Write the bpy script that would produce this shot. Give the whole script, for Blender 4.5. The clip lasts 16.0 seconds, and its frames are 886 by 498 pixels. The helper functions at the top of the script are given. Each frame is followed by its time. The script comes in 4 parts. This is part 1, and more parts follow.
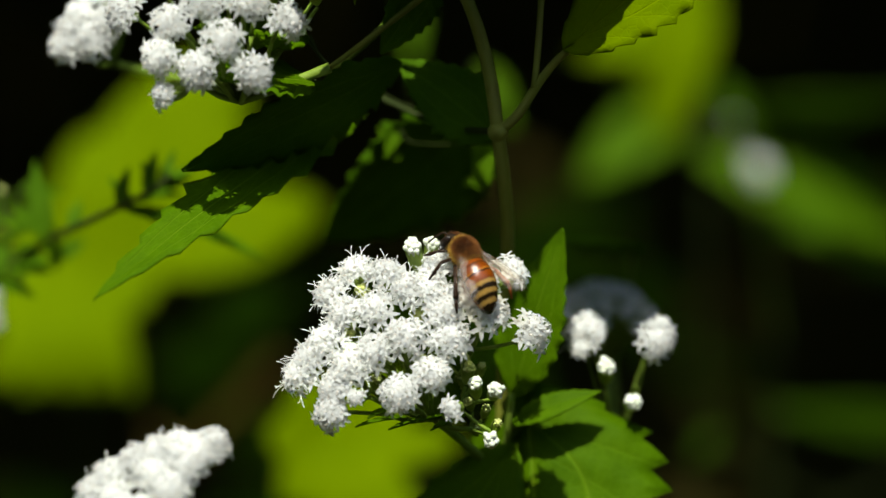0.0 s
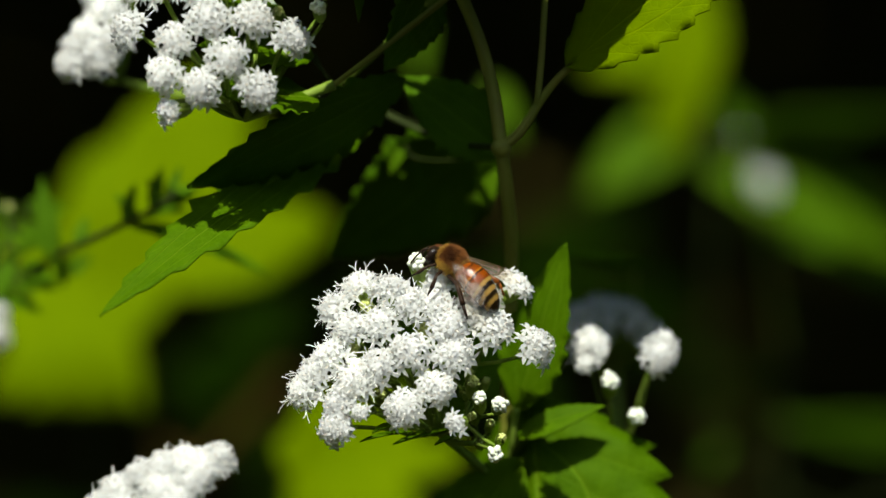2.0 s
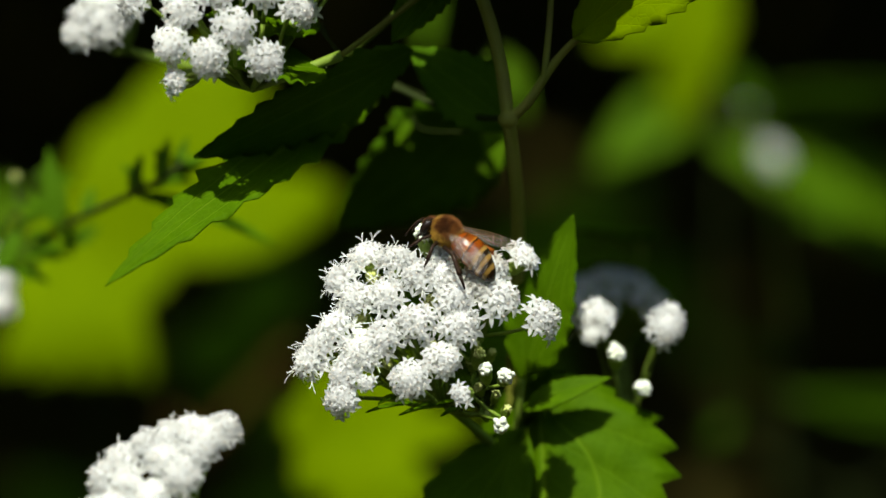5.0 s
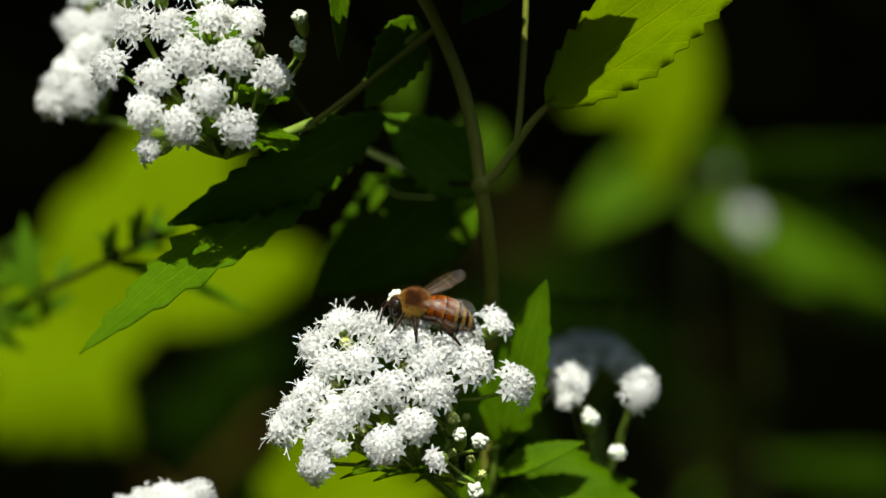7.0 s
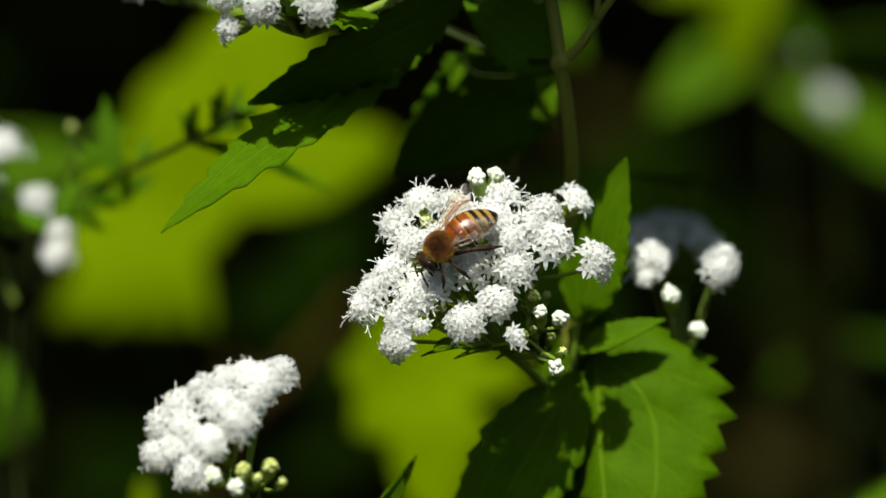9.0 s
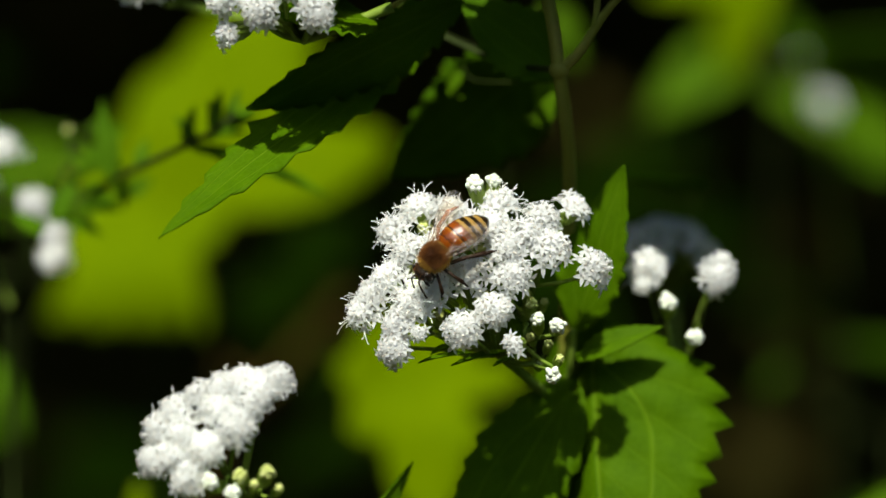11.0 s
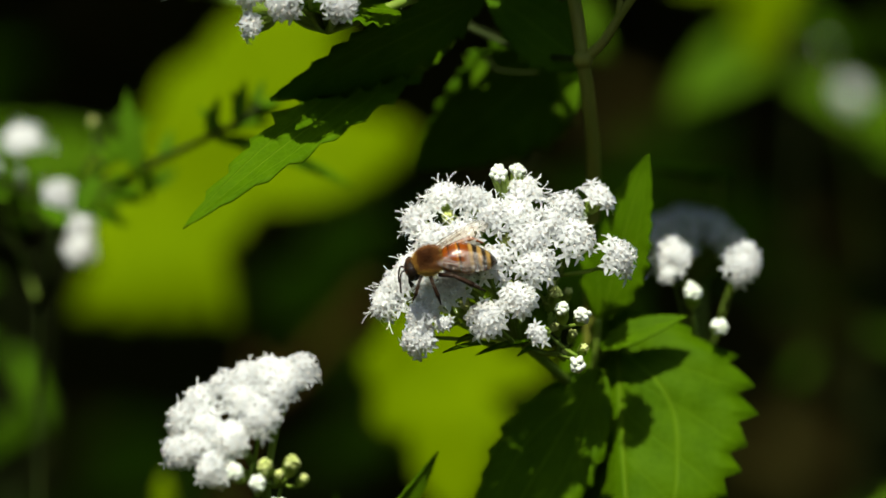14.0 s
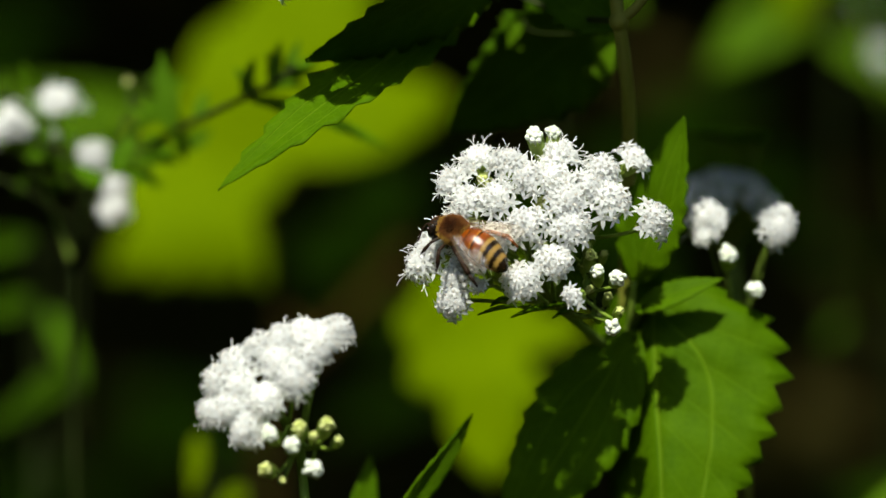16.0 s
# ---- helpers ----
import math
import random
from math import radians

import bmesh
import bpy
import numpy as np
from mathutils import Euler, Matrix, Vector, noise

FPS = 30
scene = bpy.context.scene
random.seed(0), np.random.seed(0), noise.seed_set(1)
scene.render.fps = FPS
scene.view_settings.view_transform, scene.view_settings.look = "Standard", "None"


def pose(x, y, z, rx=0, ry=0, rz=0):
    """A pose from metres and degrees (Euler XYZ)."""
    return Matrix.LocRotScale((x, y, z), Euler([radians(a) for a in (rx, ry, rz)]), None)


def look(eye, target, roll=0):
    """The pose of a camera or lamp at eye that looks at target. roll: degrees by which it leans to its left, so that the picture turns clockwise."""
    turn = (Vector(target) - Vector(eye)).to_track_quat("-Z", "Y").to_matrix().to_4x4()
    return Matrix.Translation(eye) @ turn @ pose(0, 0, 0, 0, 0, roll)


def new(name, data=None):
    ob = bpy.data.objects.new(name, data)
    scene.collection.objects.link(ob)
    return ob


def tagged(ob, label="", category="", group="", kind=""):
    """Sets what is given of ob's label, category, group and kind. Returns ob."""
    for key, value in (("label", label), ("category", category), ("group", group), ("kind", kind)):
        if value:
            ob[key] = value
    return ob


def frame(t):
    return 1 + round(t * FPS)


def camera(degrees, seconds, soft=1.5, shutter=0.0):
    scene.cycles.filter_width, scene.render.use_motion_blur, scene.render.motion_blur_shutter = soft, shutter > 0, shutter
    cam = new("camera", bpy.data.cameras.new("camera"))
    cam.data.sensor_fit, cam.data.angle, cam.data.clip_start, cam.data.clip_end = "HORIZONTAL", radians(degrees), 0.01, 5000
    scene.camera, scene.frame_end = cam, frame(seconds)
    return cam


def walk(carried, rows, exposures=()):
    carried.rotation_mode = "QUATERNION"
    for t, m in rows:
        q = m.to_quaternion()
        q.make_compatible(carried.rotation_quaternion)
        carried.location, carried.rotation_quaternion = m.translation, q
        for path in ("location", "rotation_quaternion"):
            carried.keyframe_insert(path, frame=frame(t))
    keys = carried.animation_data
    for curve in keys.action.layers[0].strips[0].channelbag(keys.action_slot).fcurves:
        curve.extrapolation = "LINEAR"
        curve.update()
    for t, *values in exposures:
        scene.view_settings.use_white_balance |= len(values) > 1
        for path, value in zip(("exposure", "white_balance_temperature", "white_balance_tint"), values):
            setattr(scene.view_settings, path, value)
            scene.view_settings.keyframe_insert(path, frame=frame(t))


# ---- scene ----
# ---- camera and its walk ----
cam = camera(14.0, 16.0, soft=1.5)
PATH = [
    (0, pose(-0.00213, -0.50995, 0.83663, 76.7870, -0.7232, -2.0649)),
    (0.5, pose(-0.00178, -0.51063, 0.83728, 76.9211, -0.5761, -2.1489)),
    (1, pose(-0.00113, -0.51180, 0.83713, 77.0188, -0.2954, -2.0068)),
    (1.5, pose(-0.00105, -0.51262, 0.83740, 77.0569, -0.5236, -1.7769)),
    (2, pose(-0.00102, -0.51291, 0.83773, 76.9894, -0.5120, -1.9157)),
    (2.5, pose(-0.00034, -0.51303, 0.83726, 76.7404, -0.4184, -1.9267)),
    (3, pose(-0.00081, -0.51304, 0.83692, 76.5520, -0.4386, -1.8060)),
    (3.5, pose(-0.00040, -0.51247, 0.83718, 76.3932, -0.5944, -1.6432)),
    (3.7, pose(-0.00040, -0.51247, 0.83718, 76.3812, -0.5944, -1.7012)),
    (5.8, pose(-0.00076, -0.51324, 0.83742, 76.8807, -0.7288, -1.6855)),
    (6, pose(-0.00109, -0.51292, 0.83786, 76.9804, -0.6510, -1.7747)),
    (6.5, pose(-0.00057, -0.51289, 0.83801, 77.3689, -0.5761, -2.0843)),
    (7, pose(0.00047, -0.51392, 0.83789, 77.5868, -0.4878, -2.0810)),
    (7.5, pose(0.00016, -0.51402, 0.83698, 77.1339, -0.3957, -1.8780)),
    (8, pose(-0.00001, -0.51455, 0.83727, 76.9478, -0.1719, -1.4321)),
    (8.5, pose(0.00120, -0.51533, 0.83646, 76.3351, 0.1403, -0.9611)),
    (8.7, pose(0.00120, -0.51533, 0.83646, 75.8805, 0.1580, -0.8631)),
    (10.8, pose(-0.00021, -0.51459, 0.83822, 75.7057, -0.2465, -1.0119)),
    (11, pose(-0.00021, -0.51459, 0.83822, 75.7323, -0.2284, -0.9425)),
    (11.5, pose(0.00038, -0.51499, 0.83813, 75.7337, -0.2896, -0.7481)),
    (12, pose(0.00000, -0.51491, 0.83806, 75.9622, -0.2752, -1.1287)),
    (12.5, pose(0.00006, -0.51504, 0.83792, 75.9468, -0.1119, -1.1310)),
    (13, pose(0.00011, -0.51481, 0.83768, 75.7564, -0.1453, -0.8370)),
    (13.5, pose(-0.00028, -0.51470, 0.83812, 75.5660, -0.1958, -0.6884)),
    (14, pose(0.00042, -0.51493, 0.83756, 75.6456, 0.0264, -0.5395)),
    (14.5, pose(0.00075, -0.51518, 0.83734, 75.5338, 0.0583, -0.5131)),
    (15, pose(0.00088, -0.51452, 0.83695, 75.3175, 0.1573, -0.2449)),
    (15.5, pose(0.00017, -0.51431, 0.83711, 75.0690, 0.0962, -0.0576)),
    (16, pose(0.00000, -0.51390, 0.83770, 75.0024, -0.0009, -0.0032)),
]
walk(cam, PATH, [(0, 0.73, 6850, 3), (16, 0.73, 6850, 3)])
cam.data.dof.use_dof = True
cam.data.dof.focus_distance = 0.535
cam.data.dof.aperture_fstop = 8.0

# ---- world, sun, exposure ----
SUN = Vector((-0.12, -0.40, 0.91)).normalized()      # towards the sun
world = bpy.data.worlds.new("world")
scene.world = world
world.use_nodes = True
wn = world.node_tree.nodes
sky = wn.new("ShaderNodeTexSky")
sky.sky_type = "NISHITA"
sky.sun_disc = False
sky.sun_elevation = math.asin(SUN.z)
sky.sun_rotation = math.atan2(SUN.x, SUN.y)
wn["Background"].inputs["Strength"].default_value = 0.15
world.node_tree.links.new(sky.outputs[0], wn["Background"].inputs["Color"])
sun_data = bpy.data.lights.new("sun", "SUN")
sun_data.energy, sun_data.angle, sun_data.color = 4.55, radians(0.55), (1.0, 0.99, 0.95)
sun = new("sun", sun_data)
sun.matrix_world = look(SUN * 30, (0, 0, 0))

# ---- places fitted to the camera's view ----
MM = 0.001
EYE = Vector((0.0, -0.5139, 0.8377))
RIGHT = Vector((1, 0, 0))
UP = Vector((0, math.sin(radians(15)), math.cos(radians(15))))
AHEAD = Vector((0, math.cos(radians(15)), -math.sin(radians(15))))
DIST, RULE = 0.532, 784 / math.tan(radians(7.0))


def spot(x, y, w=0.0):
    """A place fitted to the camera's end view: x, y are pixels of that view, twelfths of a millimetre on a sheet
    through the main flowers that faces the camera; w mm behind the sheet, along the line of sight.
    """
    d = DIST + w * MM
    return EYE + AHEAD * d + RIGHT * ((x - 784) / RULE * d) + UP * ((441 - y) / RULE * d)


def way(a, b, c):
    """A direction: a to the right, b up along the sheet, c out of it."""
    return (RIGHT * a + UP * b - AHEAD * c).normalized()


# ---- materials ----
def material(name):
    m = bpy.data.materials.new(name)
    m.use_nodes = True
    return m, m.node_tree.nodes, m.node_tree.links, m.node_tree.nodes["Principled BSDF"]


def noise_ramp(n, l, coord, scale, stops, detail=4.0):
    t = n.new("ShaderNodeTexNoise")
    t.inputs["Scale"].default_value, t.inputs["Detail"].default_value = scale, detail
    l.new(coord, t.inputs["Vector"])
    r = n.new("ShaderNodeValToRGB")
    while len(r.color_ramp.elements) < len(stops):
        r.color_ramp.elements.new(0.5)
    for e, (p, c) in zip(r.color_ramp.elements, stops):
        e.position, e.color = p, (*c, 1)
    l.new(t.outputs["Fac"], r.inputs["Fac"])
    return r.outputs["Color"], t.outputs["Fac"]


def surface(name, stops, scale, rough=0.6, bump=0.2, bump_scale=None, bump_dist=0.0002, translucent=0.0):
    m, n, l, p = material(name)
    co = n.new("ShaderNodeTexCoord").outputs["Object"]
    col, _ = noise_ramp(n, l, co, scale, stops)
    hsv = n.new("ShaderNodeHueSaturation")
    info = n.new("ShaderNodeObjectInfo")
    vary = n.new("ShaderNodeMapRange")
    vary.inputs["To Min"].default_value, vary.inputs["To Max"].default_value = 0.92, 1.08
    l.new(info.outputs["Random"], vary.inputs["Value"])
    l.new(vary.outputs[0], hsv.inputs["Value"])
    l.new(col, hsv.inputs["Color"])
    l.new(hsv.outputs[0], p.inputs["Base Color"])
    p.inputs["Roughness"].default_value = rough
    fine = n.new("ShaderNodeTexNoise")
    fine.inputs["Scale"].default_value = bump_scale or scale * 6
    l.new(co, fine.inputs["Vector"])
    b = n.new("ShaderNodeBump")
    b.inputs["Strength"].default_value, b.inputs["Distance"].default_value = bump, bump_dist
    l.new(fine.outputs["Fac"], b.inputs["Height"])
    l.new(b.outputs[0], p.inputs["Normal"])
    if translucent:
        t = n.new("ShaderNodeBsdfTranslucent")
        l.new(hsv.outputs[0], t.inputs["Color"])
        mix = n.new("ShaderNodeMixShader")
        mix.inputs[0].default_value = translucent
        l.new(p.outputs[0], mix.inputs[1])
        l.new(t.outputs[0], mix.inputs[2])
        l.new(mix.outputs[0], n["Material Output"].inputs["Surface"])
    return m


def leaf_material(name, dark, light, vein, rough=0.55, translucent=0.25, spec=0.25, veins=7.0):
    """Leaf blade: UV x runs along the midrib, y from -1 to 1 across it."""
    m, n, l, p = material(name)
    uv = n.new("ShaderNodeTexCoord").outputs["UV"]
    ob = n.new("ShaderNodeTexCoord").outputs["Object"]
    col, fac = noise_ramp(n, l, ob, 160.0, [(0.25, dark), (0.75, light)], 6.0)
    sep = n.new("ShaderNodeSeparateXYZ")
    l.new(uv, sep.inputs[0])

    def op(kind, a, b=None, c=None):
        k = n.new("ShaderNodeMath")
        k.operation = kind
        for i, v in enumerate((a, b, c)):
            if v is None:
                continue
            if isinstance(v, (int, float)):
                k.inputs[i].default_value = v
            else:
                l.new(v, k.inputs[i])
        return k.outputs[0]

    across = op("ABSOLUTE", sep.outputs[1])
    mid = op("SUBTRACT", 1.0, op("MINIMUM", op("DIVIDE", across, 0.035), 1.0))
    bent = op("SUBTRACT", op("MULTIPLY", sep.outputs[0], veins), op("MULTIPLY", op("POWER", across, 0.75), 2.1))
    saw = op("ABSOLUTE", op("SUBTRACT", op("FRACT", bent), 0.5))
    side = op("SUBTRACT", 1.0, op("MINIMUM", op("DIVIDE", saw, 0.05), 1.0))
    nerve_at = op("MULTIPLY", op("SUBTRACT", 1.0, op("EXPONENT", op("MULTIPLY", sep.outputs[0], -6.0))), 0.52)
    nerve = op("SUBTRACT", 1.0, op("MINIMUM", op("DIVIDE", op("ABSOLUTE", op("SUBTRACT", across, nerve_at)), 0.03), 1.0))
    vor = n.new("ShaderNodeTexVoronoi")
    vor.feature = "DISTANCE_TO_EDGE"
    vor.inputs["Scale"].default_value = 700.0
    l.new(ob, vor.inputs["Vector"])
    net = op("MULTIPLY", op("SUBTRACT", 1.0, op("MINIMUM", op("DIVIDE", vor.outputs["Distance"], 0.12), 1.0)), 0.13)
    both = op("MAXIMUM", op("MAXIMUM", op("MULTIPLY", mid, 0.9), op("MULTIPLY", nerve, 0.6)), op("MAXIMUM", op("MULTIPLY", side, 0.28), net))
    mixc = n.new("ShaderNodeMix")
    mixc.data_type = "RGBA"
    l.new(both, mixc.inputs[0])
    l.new(col, mixc.inputs[6])
    mixc.inputs[7].default_value = (*vein, 1)
    l.new(mixc.outputs[2], p.inputs["Base Color"])
    p.inputs["Roughness"].default_value = rough
    p.inputs["Specular IOR Level"].default_value = spec
    height = op("ADD", op("MULTIPLY", both, -1.0), op("MULTIPLY", fac, 0.8))
    b = n.new("ShaderNodeBump")
    b.inputs["Strength"].default_value, b.inputs["Distance"].default_value = 0.55, 0.0004
    l.new(height, b.inputs["Height"])
    l.new(b.outputs[0], p.inputs["Normal"])
    t = n.new("ShaderNodeBsdfTranslucent")
    l.new(mixc.outputs[2], t.inputs["Color"])
    l.new(b.outputs[0], t.inputs["Normal"])
    mix = n.new("ShaderNodeMixShader")
    mix.inputs[0].default_value = translucent
    l.new(p.outputs[0], mix.inputs[1])
    l.new(t.outputs[0], mix.inputs[2])
    l.new(mix.outputs[0], n["Material Output"].inputs["Surface"])
    return m


PETAL = surface("petal", [(0.3, (0.855, 0.86, 0.845)), (0.7, (0.895, 0.90, 0.885))], 900, 0.85, 0.1, 6000, 0.00005, 0.66)
ANTHER = surface("anther", [(0.3, (0.79, 0.72, 0.65)), (0.7, (0.86, 0.82, 0.76))], 1500, 0.7, 0.1, translucent=0.3)
STYLE = surface("style", [(0.3, (0.84, 0.84, 0.79)), (0.7, (0.92, 0.92, 0.88))], 900, 0.6, 0.05, translucent=0.3)
BRACT = surface("bract", [(0.3, (0.16, 0.25, 0.02)), (0.7, (0.30, 0.40, 0.06))], 700, 0.55, 0.3, translucent=0.25)
BUD_GREEN = surface("bud_green", [(0.3, (0.44, 0.50, 0.11)), (0.7, (0.66, 0.68, 0.28))], 900, 0.55, 0.2, translucent=0.15)
BUD_WHITE = surface("bud_white", [(0.3, (0.64, 0.69, 0.50)), (0.7, (0.82, 0.83, 0.76))], 900, 0.6, 0.2, translucent=0.15)
STEM = surface("stem", [(0.25, (0.13, 0.155, 0.018)), (0.55, (0.16, 0.165, 0.024)), (0.8, (0.15, 0.13, 0.025))], 120, 0.55, 0.4, 1500, 0.0002)
PEDICEL = surface("pedicel", [(0.3, (0.09, 0.15, 0.012)), (0.7, (0.17, 0.24, 0.035))], 300, 0.55, 0.3, 2500, 0.0001)
# darker copy of the stalk colour, with shade put into it
STALK_SHADED = surface("shaded_stalk", [(0.3, (0.014, 0.022, 0.003)), (0.7, (0.026, 0.038, 0.006))], 200, 0.7, 0.3)
TWIG = surface("dead_twig", [(0.3, (0.024, 0.015, 0.001)), (0.7, (0.048, 0.030, 0.002))], 90, 0.85, 0.6, 700, 0.0004)
LEAF = leaf_material("leaf", (0.040, 0.095, 0.0004), (0.066, 0.138, 0.0008), (0.12, 0.21, 0.008), 0.6, 0.3, 0.04)
# yellow-green leaf, with part of the sun's brightness put into the colour
LEAF_BRIGHT = leaf_material("leaf_bright", (0.093, 0.153, 0.0001), (0.131, 0.196, 0.0002), (0.175, 0.25, 0.002), 0.7, 0.35, 0.02)
# slightly darker leaf colour for blades meant to look shaded
LEAF_SHADED = leaf_material("leaf_shaded", (0.035, 0.09, 0.001), (0.058, 0.13, 0.002), (0.09, 0.18, 0.008), 0.65, 0.25, 0.04)
CANOPY = surface("canopy_leaf", [(0.3, (0.07, 0.11, 0.010)), (0.7, (0.12, 0.18, 0.018))], 4, 0.7, 0.1, translucent=0.35)
BARK = surface("bark", [(0.3, (0.05, 0.038, 0.028)), (0.7, (0.13, 0.10, 0.07))], 14, 0.9, 0.8, 60, 0.01)
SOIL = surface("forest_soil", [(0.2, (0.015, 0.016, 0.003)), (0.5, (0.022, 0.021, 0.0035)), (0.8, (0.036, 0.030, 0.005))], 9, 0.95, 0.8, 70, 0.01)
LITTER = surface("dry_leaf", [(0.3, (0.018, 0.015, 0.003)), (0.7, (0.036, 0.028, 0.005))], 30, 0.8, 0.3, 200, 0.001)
for m, gloss in ((STEM, 0.12), (PEDICEL, 0.12), (TWIG, 0.12), (STALK_SHADED, 0.12), (CANOPY, 0.05), (BARK, 0.1), (SOIL, 0.03), (LITTER, 0.03)):
    m.node_tree.nodes["Principled BSDF"].inputs["Specular IOR Level"].default_value = gloss


# ---- mesh tools ----
def part(name, bm, mats, parent=None, label="", smooth=True, root=None):
    """Links bm as one mesh object, in world places, under a thing (root: where that stands) or under a part."""
    me = bpy.data.meshes.new(name)
    if smooth:
        for f in bm.faces:
            f.smooth = True
    bm.to_mesh(me)
    bm.free()
    for m in mats if isinstance(mats, (list, tuple)) else [mats]:
        me.materials.append(m)
    ob = new(name, me)
    if parent:
        ob.parent = parent
        if root is not None:
            ob.matrix_parent_inverse = Matrix.Translation(-Vector(root))
    if label:
        tagged(ob, label)
    return ob


def curve_points(pts, steps=6):
    """A smooth line through the points."""
    pts = [Vector(p) for p in pts]
    if len(pts) == 2:
        return [pts[0].lerp(pts[1], i / steps) for i in range(steps + 1)]
    out = []
    ext = [2 * pts[0] - pts[1]] + pts + [2 * pts[-1] - pts[-2]]
    for i in range(1, len(ext) - 2):
        a, b, c, d = ext[i - 1:i + 3]
        for k in range(steps):
            t = k / steps
            out.append(0.5 * (2 * b + (c - a) * t + (2 * a - 5 * b + 4 * c - d) * t * t + (3 * b - a - 3 * c + d) * t ** 3))
    return out + [pts[-1]]


def tube(bm, pts, r0, r1, sides=8, slot=0, knots=0.0):
    """A tapered round tube along the line, closed at both ends."""
    rings, n = [], len(pts)
    ref = Vector((0.31, 0.77, 0.55)).normalized()
    for i, p in enumerate(pts):
        d = (pts[min(i + 1, n - 1)] - pts[max(i - 1, 0)]).normalized()
        a = d.cross(ref).normalized()
        b = d.cross(a)
        r = (r0 + (r1 - r0) * i / (n - 1)) * (1 + knots * noise.noise(p * 260))
        rings.append([bm.verts.new(p + (a * math.cos(k * math.tau / sides) + b * math.sin(k * math.tau / sides)) * r) for k in range(sides)])
    for u, v in zip(rings, rings[1:]):
        for k in range(sides):
            f = bm.faces.new((u[k], u[(k + 1) % sides], v[(k + 1) % sides], v[k]))
            f.material_index = slot
    for ring in (rings[0][::-1], rings[-1]):
        bm.faces.new(ring).material_index = slot


def ball(bm, at, size, slot=0, u=10, v=7, turn=None):
    """A rounded blob with its half sizes."""
    m = Matrix.Translation(at) @ (turn or Matrix()) @ Matrix.Diagonal((*size, 1))
    made = bmesh.ops.create_uvsphere(bm, u_segments=u, v_segments=v, radius=1.0, matrix=m)
    for vert in made["verts"]:
        for f in vert.link_faces:
            f.material_index = slot


def frame_on(n, spin=0.0):
    """A turn whose z is n."""
    return n.to_track_quat("Z", "Y").to_matrix() @ Matrix.Rotation(spin, 3, "Z")


# ---- flower heads and buds ----
def floret(bm, rnd, base, d, face, reach, open_, style):
    """One tube floret: a funnel on a narrow tube that opens into a five-lobed star, a pale column in it, at times two long style threads."""
    m = frame_on(face, rnd.uniform(0, 6.28))
    tip = base + d * reach
    star = rnd.uniform(1.4, 1.8) * MM * open_
    ring = lambda at, r, z, shift=0.0: [bm.verts.new(at + m @ Vector((math.cos((k + shift) * 1.2566) * r, math.sin((k + shift) * 1.2566) * r, z))) for k in range(5)]
    low, throat, top = ring(base, 0.14 * MM, 0), ring(tip, 0.22 * MM, -0.75 * MM), ring(tip, 0.52 * MM * open_, 0)
    for u, v in ((low, throat), (throat, top)):
        for k in range(5):
            bm.faces.new((u[k], u[(k + 1) % 5], v[(k + 1) % 5], v[k]))
    for k in range(5):
        a = (k + 0.5) * 1.2566
        out, cross = Vector((math.cos(a), math.sin(a), 0)), Vector((-math.sin(a), math.cos(a), 0))
        r, lift = star * rnd.uniform(0.9, 1.08), rnd.uniform(-0.22, 0.30) * MM
        wide = 0.27 * MM * open_
        ml = bm.verts.new(tip + m @ (out * r * 0.60 + cross * wide + Vector((0, 0, 0.10 * MM + lift * 0.4))))
        mr = bm.verts.new(tip + m @ (out * r * 0.60 - cross * wide + Vector((0, 0, 0.10 * MM + lift * 0.4))))
        mc = bm.verts.new(tip + m @ (out * r * 0.60 + Vector((0, 0, 0.05 * MM + lift * 0.4))))
        pt = bm.verts.new(tip + m @ (out * r + Vector((0, 0, lift))))
        b0, b1 = top[k], top[(k + 1) % 5]
        for f in ((b0, mc, mr), (b0, b1, mc), (b1, ml, mc), (mr, mc, pt), (mc, ml, pt)):
            bm.faces.new(f)
    a = rnd.uniform(0, 6.28)
    side = m @ Vector((math.cos(a), math.sin(a), 0))
    tube(bm, [tip - face * 0.6 * MM, tip + face * 0.05 * MM, tip + (face * rnd.uniform(0.3, 0.55) + side * 0.1) * MM], 0.17 * MM, 0.11 * MM, 5, 1)
    if style > 0:
        for s in (-1, 1):
            long = rnd.uniform(1.0, 1.7) * MM * style
            lean = side * s * rnd.uniform(0.2, 0.45)
            tube(bm, [tip, tip + (d + lean * 0.3) * long * 0.5, tip + (d + lean * 0.8) * long * 0.9, tip + (d + lean * 1.3) * long * 1.15], 0.055 * MM, 0.085 * MM, 4, 2)


